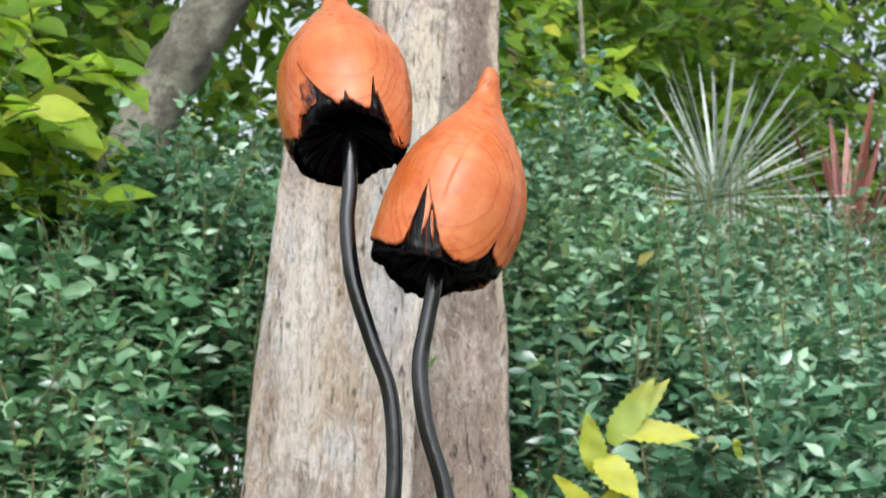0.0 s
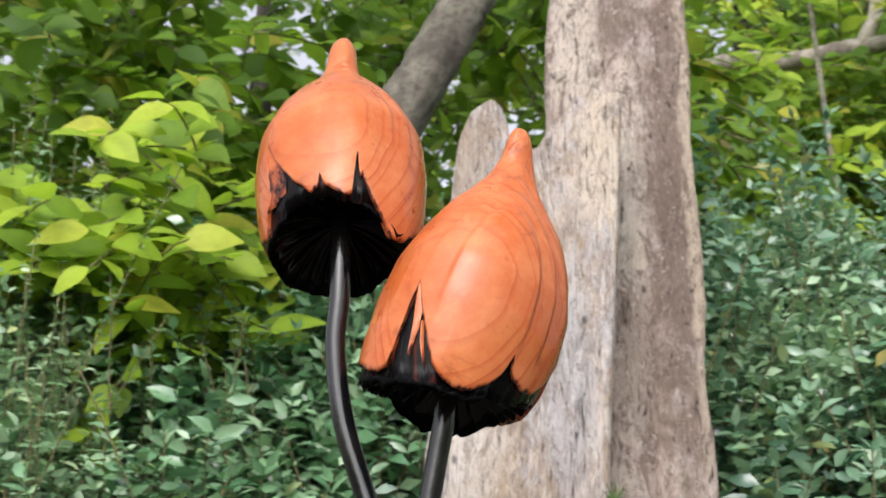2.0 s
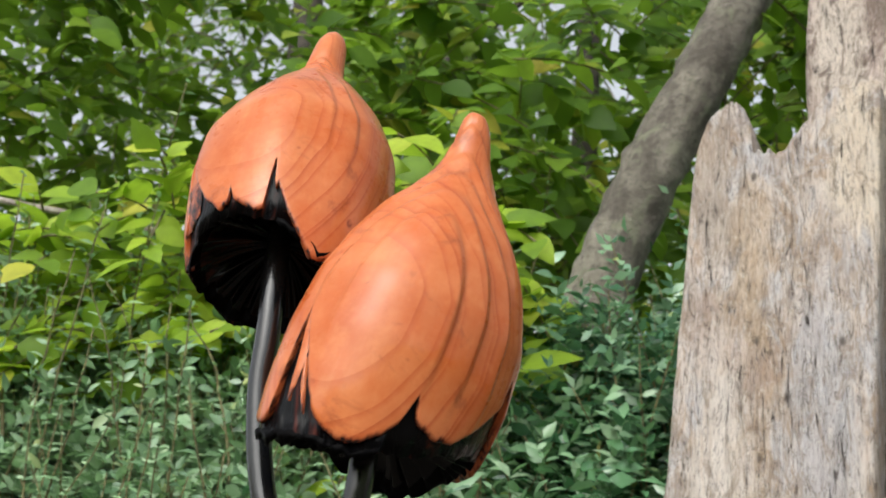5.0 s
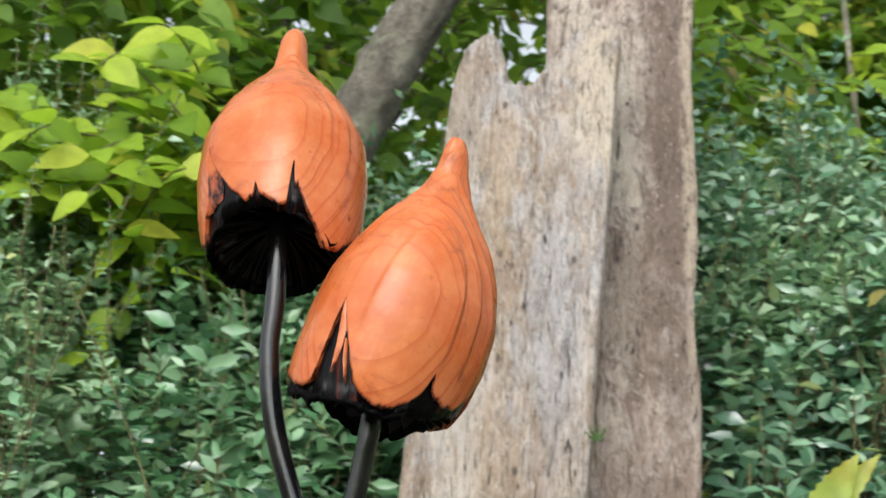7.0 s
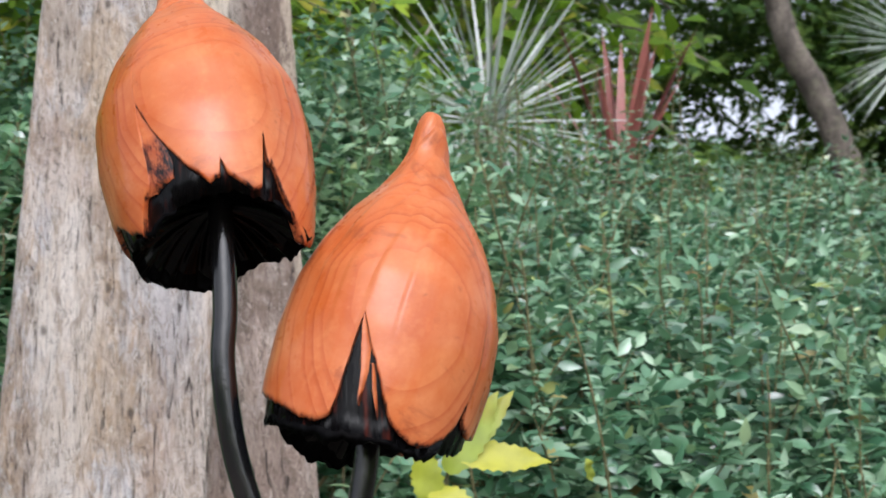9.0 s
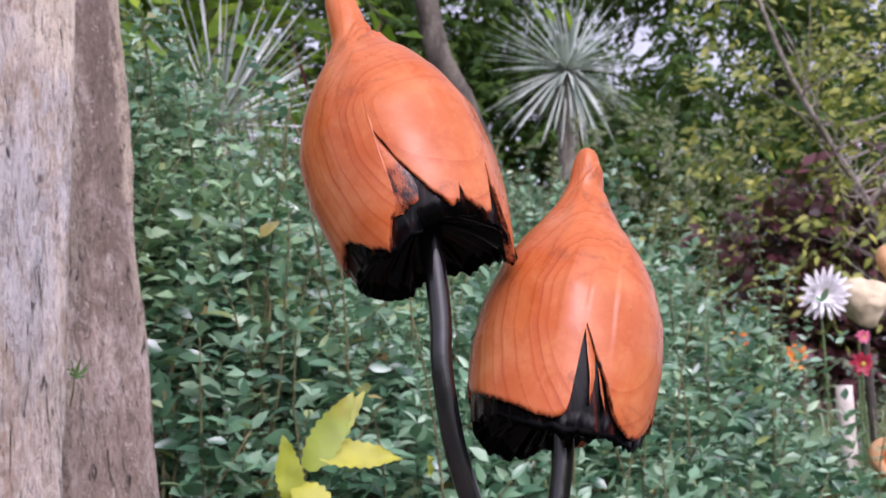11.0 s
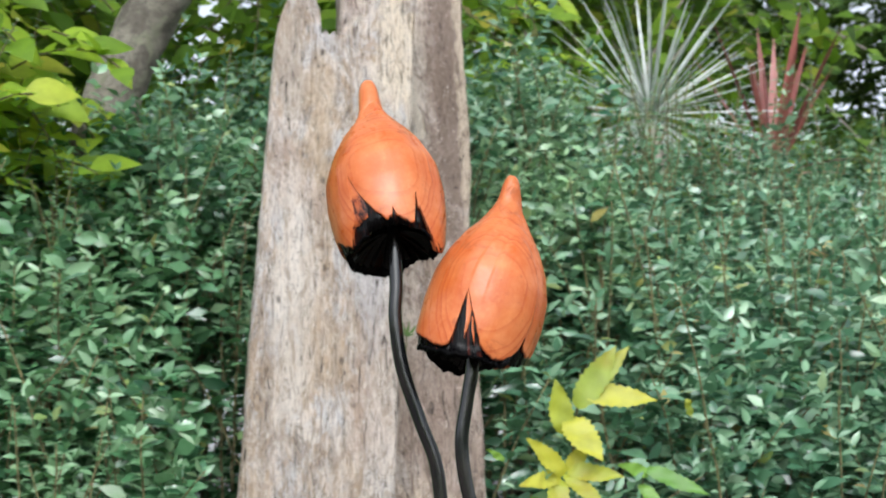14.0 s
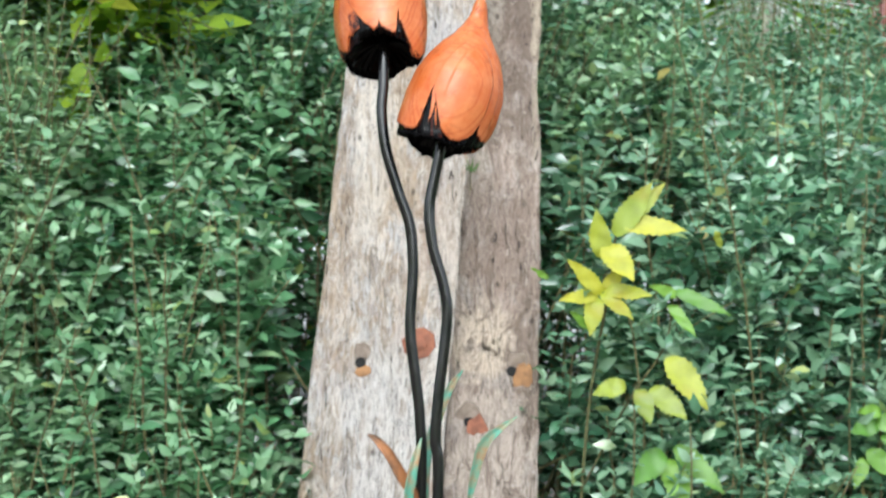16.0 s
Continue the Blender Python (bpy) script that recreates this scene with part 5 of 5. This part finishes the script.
# ---- broad leaves built one by one ----
def broad_leaf(root, base, tip, width, material, toward=(0, -1, 0.35), curl=0.12, teeth=9, name="leaf"):
    """A toothed leaf with a folded midrib, from its stalk to its tip."""
    base, tip = np.array(base, float), np.array(tip, float)
    d = tip - base
    L = np.linalg.norm(d)
    d /= L
    side = unit(np.cross(d, np.array(toward, float)))
    up = np.cross(side, d)
    v, f = [], []
    n = 2 * teeth
    for i in range(n + 1):
        s = i / n
        w = width / 2 * 2.05 * (s + 0.02) ** 0.62 * (1 - s) ** 0.98 * (1 + (0.09 if i % 2 else -0.09))
        if i == n:
            w = 0.0004
        c = base + d * L * s - up * curl * L * (s * s) + up * 0.0015 * math.sin(9 * s)
        for k, lift in ((-1, 0.16), (-0.5, 0.05), (0, 0), (0.5, 0.05), (1, 0.16)):
            v.append(c + side * w * k + up * (w * lift + 0.0015 * math.sin(14 * s + 2 * k)))
    for i in range(n):
        for j in range(4):
            a = i * 5 + j
            f.append((a, a + 1, a + 6, a + 5))
    return part(name, mesh_of("leaf", v, f), material, root)


def seen_at(px, py, y=1.03):
    """The plan of the yellow plant, drawn on a sheet of its own and set upright in the bed."""
    return (0.412 + (px - 1178) * 0.001042, y, 1.663 - (py - 318) * 0.001028)


M_STEMGREEN = bark_mat("olive_stalk", (0.07, 0.075, 0.03), (0.16, 0.15, 0.06), 30)
plant = thing("yellow_shrub", (0.30, 1.10, 0), "young shrub turning yellow beside the plank", "shrub")
limb(plant, [(0.24, 1.16, 0.0), (0.27, 1.14, 0.7), (0.285, 1.10, 1.20), (0.315, 1.06, 1.46), (0.325, 1.05, 1.56), (0.345, 1.04, 1.60)], 0.0036, 0.002, M_STEMGREEN, "stalk", 8, 0.02)
limb(plant, [(0.285, 1.12, 1.10), (0.36, 1.08, 1.26), (0.42, 1.06, 1.36), (0.435, 1.05, 1.46)], 0.0024, 0.0014, M_STEMGREEN, "stalk", 8, 0.02)
limb(plant, [(0.27, 1.14, 0.85), (0.36, 1.09, 1.02), (0.43, 1.06, 1.17)], 0.0024, 0.0014, M_STEMGREEN, "stalk", 8, 0.02)
for bx, by, tx, ty, w, dy, kind in [(1092, 417, 1150, 322, 56, 0.0, 0), (1100, 408, 1179, 316, 42, 0.02, 0), (1104, 396, 1211, 403, 52, -0.01, 0), (1070, 458, 1057, 376, 52, 0.01, 0), (1076, 436, 1116, 497, 66, -0.03, 0),
                                    (1070, 522, 1010, 466, 42, 0.0, 0), (1075, 520, 1106, 474, 36, 0.02, 0), (1074, 516, 1150, 523, 40, -0.02, 0), (1071, 522, 1116, 565, 38, -0.03, 0), (1064, 526, 994, 536, 36, -0.01, 0),
                                    (1060, 528, 1044, 595, 46, -0.03, 0), (1206, 522, 1152, 506, 30, 0, 1), (1200, 514, 1288, 551, 36, -0.02, 1), (1190, 538, 1229, 592, 30, -0.02, 1), (1190, 632, 1252, 718, 68, -0.02, 0),
                                    (1160, 688, 1217, 737, 56, -0.01, 2), (1115, 682, 1056, 700, 46, 0, 2), (1140, 690, 1152, 748, 46, -0.02, 2), (1182, 798, 1128, 852, 60, -0.02, 1), (1204, 788, 1282, 862, 54, -0.02, 1),
                                    (1194, 812, 1212, 892, 64, -0.03, 1), (1060, 590, 1015, 555, 26, 0.02, 1), (975, 500, 945, 483, 16, 0.0, 1), (1270, 404, 1290, 432, 22, 0.05, 0)]:
    b0, t0 = seen_at(bx, by, 1.045), seen_at(tx, ty, 1.03 + dy - 0.015)
    broad_leaf(plant, b0, t0, w * 0.00108, (M_YELLOW, M_FRESH, M_OLIVE1)[kind])
plant2 = thing("lime_shrub", (0.86, 1.08, 0), "lime-green seedling in the hedge", "shrub")
limb(plant2, [(0.84, 1.15, 0), (0.84, 1.10, 0.8), (0.82, 1.05, 1.25)], 0.005, 0.0015, M_TWIG, "stalk", 8, 0.02)
for bx, by, tx, ty, w in [(1562, 738, 1510, 752, 46), (1545, 785, 1590, 830, 50), (1570, 716, 1522, 716, 34), (1560, 740, 1625, 725, 50), (1570, 760, 1640, 790, 46), (1540, 800, 1515, 850, 34)]:
    broad_leaf(plant2, seen_at(bx, by, 1.045), seen_at(tx, ty, 1.02), w * 0.00108, M_FRESH)
sprig = thing("seedling", (0.062, 1.18, 1.66), "tiny green seedling rooted between the planks", "plant")
limb(sprig, [(0.062, 1.19, 1.655), (0.061, 1.175, 1.675), (0.060, 1.165, 1.70)], 0.0014, 0.0008, M_TWIG, "stalk", 6)
for dx, dz, w in [(-0.013, 0.008, 0.005), (0.014, 0.010, 0.005), (0.003, 0.020, 0.006), (-0.008, 0.018, 0.005), (0.011, 0.000, 0.004), (0.017, 0.018, 0.004)]:
    broad_leaf(sprig, (0.061, 1.170, 1.688), (0.061 + dx, 1.155, 1.692 + dz), w, M_SPRIG, teeth=3)


# ---- garden ornaments and flowers at the bed's far side ----
def flower(name, at, size, petal_mat, heart_mat, petals, label, layers=2, slim=1.0, turn=-35):
    """A many-petalled flower head on a thin stalk, facing the path."""
    root = thing(name, (at[0], at[1], 0), label, "flower")
    limb(root, [(at[0] + 0.03, at[1] + 0.05, 0), (at[0] + 0.02, at[1] + 0.05, at[2] * 0.6), (at[0] + 0.012, at[1] + 0.03, at[2] - 0.01)], 0.005, 0.004, M_STALK, "stalk", 6, 0.01)
    v, f = [], []
    for s, w, b in ((0.12, 0.05, 0.0), (0.4, 0.11, -0.04), (0.78, 0.12, -0.05), (0.93, 0.07, -0.02), (1.0, 0.015, 0.02)):
        v += [(-w * size * slim, b * size, s * size), (0, (b + 0.05) * size, s * size), (w * size * slim, b * size, s * size)]
    for s in range(4):
        for k in range(2):
            a = s * 3 + k
            f.append((a, a + 1, a + 4, a + 3))
    me = mesh_of("petal", v, f)
    me.materials.append(petal_mat)
    rg = np.random.default_rng(petals)
    head = Matrix.Translation((0, 0, at[2])) @ pose(0, 0, 0, 0, 0, turn) @ pose(0, 0, 0, 8)
    for lay in range(layers):
        for k in range(petals):
            ob = new("petal", me)
            ob.parent = root
            ob.matrix_basis = head @ Matrix.Translation((0, -0.004 * lay, 0)) @ pose(0, 0, 0, 0, (k + 0.5 * lay + rg.normal(0, 0.12)) * 360 / petals) @ pose(0, 0, 0, 6 + 17 * lay + rg.normal(0, 4)) @ Matrix.Scale((1 - 0.2 * lay) * rg.uniform(0.88, 1.06), 4)
    bm = bmesh.new()
    bmesh.ops.create_icosphere(bm, subdivisions=2, radius=size * (0.13 if layers > 2 else 0.2), matrix=Matrix.Translation((at[0], at[1], 0)) @ head @ Matrix.Translation((0, -0.012, 0)) @ Matrix.Diagonal((1, 0.6, 1, 1)))
    part("flower_centre", bm, heart_mat, root)
    return root


M_STALK = plain_mat("green_stalk", (0.08, 0.14, 0.04), 0.5)
M_WHITE = plain_mat("white_petal", (0.80, 0.78, 0.80), 0.6, 0, 0.3, 30, 0.1, (0.6, 0.55, 0.62))
M_POLLEN = plain_mat("yellow_centre", (0.60, 0.38, 0.06), 0.7)
M_ORANGE = plain_mat("orange_petal", (0.80, 0.26, 0.04), 0.55)
M_PINK = plain_mat("pink_petal", (0.72, 0.16, 0.28), 0.55)
M_CRIMSON = plain_mat("crimson_petal", (0.38, 0.02, 0.05), 0.5)
M_AMBER = plain_mat("amber_petal", (0.80, 0.40, 0.07), 0.55)
M_YELLOWP = plain_mat("yellow_petal", (0.75, 0.60, 0.06), 0.55)
M_BLUE = plain_mat("blue_petal", (0.12, 0.35, 0.62), 0.55)
M_CLAY = plain_mat("pale_terracotta", (0.55, 0.30, 0.14), 0.6, 0, 0.5, 40, 0.3, (0.42, 0.20, 0.09))
M_CLAYRED = plain_mat("orange_red_glaze", (0.62, 0.13, 0.015), 0.35, 0, 0.6, 50, 0.2, (0.50, 0.06, 0.01))
M_STONE = plain_mat("cream_stone", (0.62, 0.52, 0.36), 0.85, 0, 0.6, 14, 0.5, (0.40, 0.31, 0.20))
M_POST = plain_mat("bleached_post", (0.55, 0.50, 0.44), 0.9, 0, 0.6, 25, 0.5, (0.34, 0.29, 0.24))

flower("dahlia", (2.855, 2.4, 2.118), 0.090, M_WHITE, M_POLLEN, 19, "white dahlia with narrow pointed petals on a tall stalk", 3, 0.72)
for x, y, z, s, mat, lab in [(2.204, 2.2, 1.934, 0.024, M_AMBER, "small amber-yellow garden flower"), (2.269, 2.2, 1.930, 0.030, M_ORANGE, "small orange garden flower"), (2.701, 2.4, 1.916, 0.042, M_ORANGE, "small salmon-orange garden flower"),
                             (2.164, 2.2, 1.885, 0.024, M_BLUE, "small pale blue garden flower"), (2.064, 2.2, 1.915, 0.020, M_YELLOWP, "small yellow garden flower"), (3.013, 2.4, 1.986, 0.024, M_PINK, "small pink garden flower"), (2.995, 2.4, 1.899, 0.040, M_CRIMSON, "small dark red garden flower")]:
    flower("flower", (x, y, z), s, mat, M_POLLEN, 9, lab, 2, 1.7)


def heart(root, name, place, w, rings_of, material, label=""):
    """A rounded heart, upright and facing the path; each ring gives its lift, its size and its level."""
    bm = bmesh.new()
    rings = []
    for lift, k in rings_of:
        row = []
        for j in range(44):
            a = j * math.tau / 44
            x = math.sin(a) ** 3
            z = (13 * math.cos(a) - 5 * math.cos(2 * a) - 2 * math.cos(3 * a) - math.cos(4 * a)) / 16
            row.append(bm.verts.new(place @ Vector((x * w / 2 * k, lift, (z * k + 0.1) * w / 2))))
        rings.append(row)
    for a, b in zip(rings, rings[1:]):
        for j in range(44):
            bm.faces.new((a[j], a[(j + 1) % 44], b[(j + 1) % 44], b[j])).smooth = True
    bm.faces.new(rings[0][::-1])
    bm.faces.new(rings[-1])
    bmesh.ops.recalc_face_normals(bm, faces=bm.faces)
    return part(name, bm, material, root, label)


for x, y, z, w, turn, inner in [(2.90, 2.2, 1.570, 0.215, -35, M_CLAYRED), (3.191, 2.4, 2.212, 0.175, 8, M_CRIMSON)]:
    orn = thing("heart_ornament", (x, y, 0), "terracotta heart ornament with a glazed middle on a stake", "ornament", "heart ornaments")
    place = Matrix.Translation((x, y, z)) @ pose(0, 0, 0, 0, 0, turn)
    body = heart(orn, "heart_body", place, w, ((0.012, 0.90), (0.006, 0.97), (-0.010, 1.0), (-0.024, 0.97), (-0.032, 0.88), (-0.033, 0.72), (-0.026, 0.63), (-0.012, 0.60)), M_CLAY)
    heart(body, "heart_middle", place, w, ((-0.0125, 0.595), (-0.016, 0.595), (-0.019, 0.50), (-0.020, 0.3)), inner, "glazed red middle")
    bm = bmesh.new()
    bmesh.ops.create_icosphere(bm, subdivisions=2, radius=w * 0.085, matrix=place @ Matrix.Translation((0, -0.020, 0.01)) @ Matrix.Diagonal((1, 0.35, 0.9, 1)))
    part("boss", bm, M_STONE, body, "small pale boss")
    limb(orn, [(x, y + 0.005, -0.05), (x, y + 0.005, z * 0.5), (x, y + 0.005, z - w * 0.35)], 0.006, 0.006, M_STEEL, "stake", 8, 0.0)
ball = thing("stone_ball", (3.068, 2.42, 0), "lumpy round cream stone ball on a dark post", "ornament")
bm = bmesh.new()
bmesh.ops.create_icosphere(bm, subdivisions=4, radius=0.076, matrix=Matrix.Translation((3.063, 2.42, 2.105)))
for q in bm.verts:
    d = q.co - Vector((3.063, 2.42, 2.105))
    q.co += d * (0.26 * noise.noise(q.co * 13) + 0.10 * noise.noise(q.co * 34))
    # a hollow broken out of its lower side
    d = q.co - Vector((3.145, 2.36, 2.03))
    if d.length < 0.07:
        q.co = Vector((3.145, 2.36, 2.03)) + d.normalized() * 0.07
part("ball", bm, M_STONE, ball)
limb(ball, [(3.068, 2.44, -0.1), (3.068, 2.44, 1.2), (3.068, 2.44, 2.05)], 0.014, 0.014, M_BARKD, "post", 10, 0.02)
post = thing("post", (2.90, 2.4, 0), "short bleached wooden post in the garden bed", "post")
limb(post, [(2.88, 2.4, -0.1), (2.885, 2.4, 1.0), (2.902, 2.4, 1.83)], 0.028, 0.026, M_POST, "shaft", 12, 0.03)
grass = thing("grasses", (2.75, 2.3, 0), "long green grasses in the garden bed", "grass", kind="stuff")
n = 340
base = np.stack([rng.uniform(2.3, 3.3, n), rng.uniform(2.28, 2.7, n), rng.uniform(1.15, 1.35, n)], 1)
way = np.stack([rng.normal(0, 0.35, n), rng.normal(-0.1, 0.25, n), np.ones(n)], 1)
long = rng.uniform(0.3, 0.6, n)
part("blades", leaf_mesh("blades", base, way, np.array([0, -1, 0.3]) + rng.normal(0, 0.5, (n, 3)), long, long * 0.022, 0.3, 0.35, "fine"), M_OLIVED, grass)
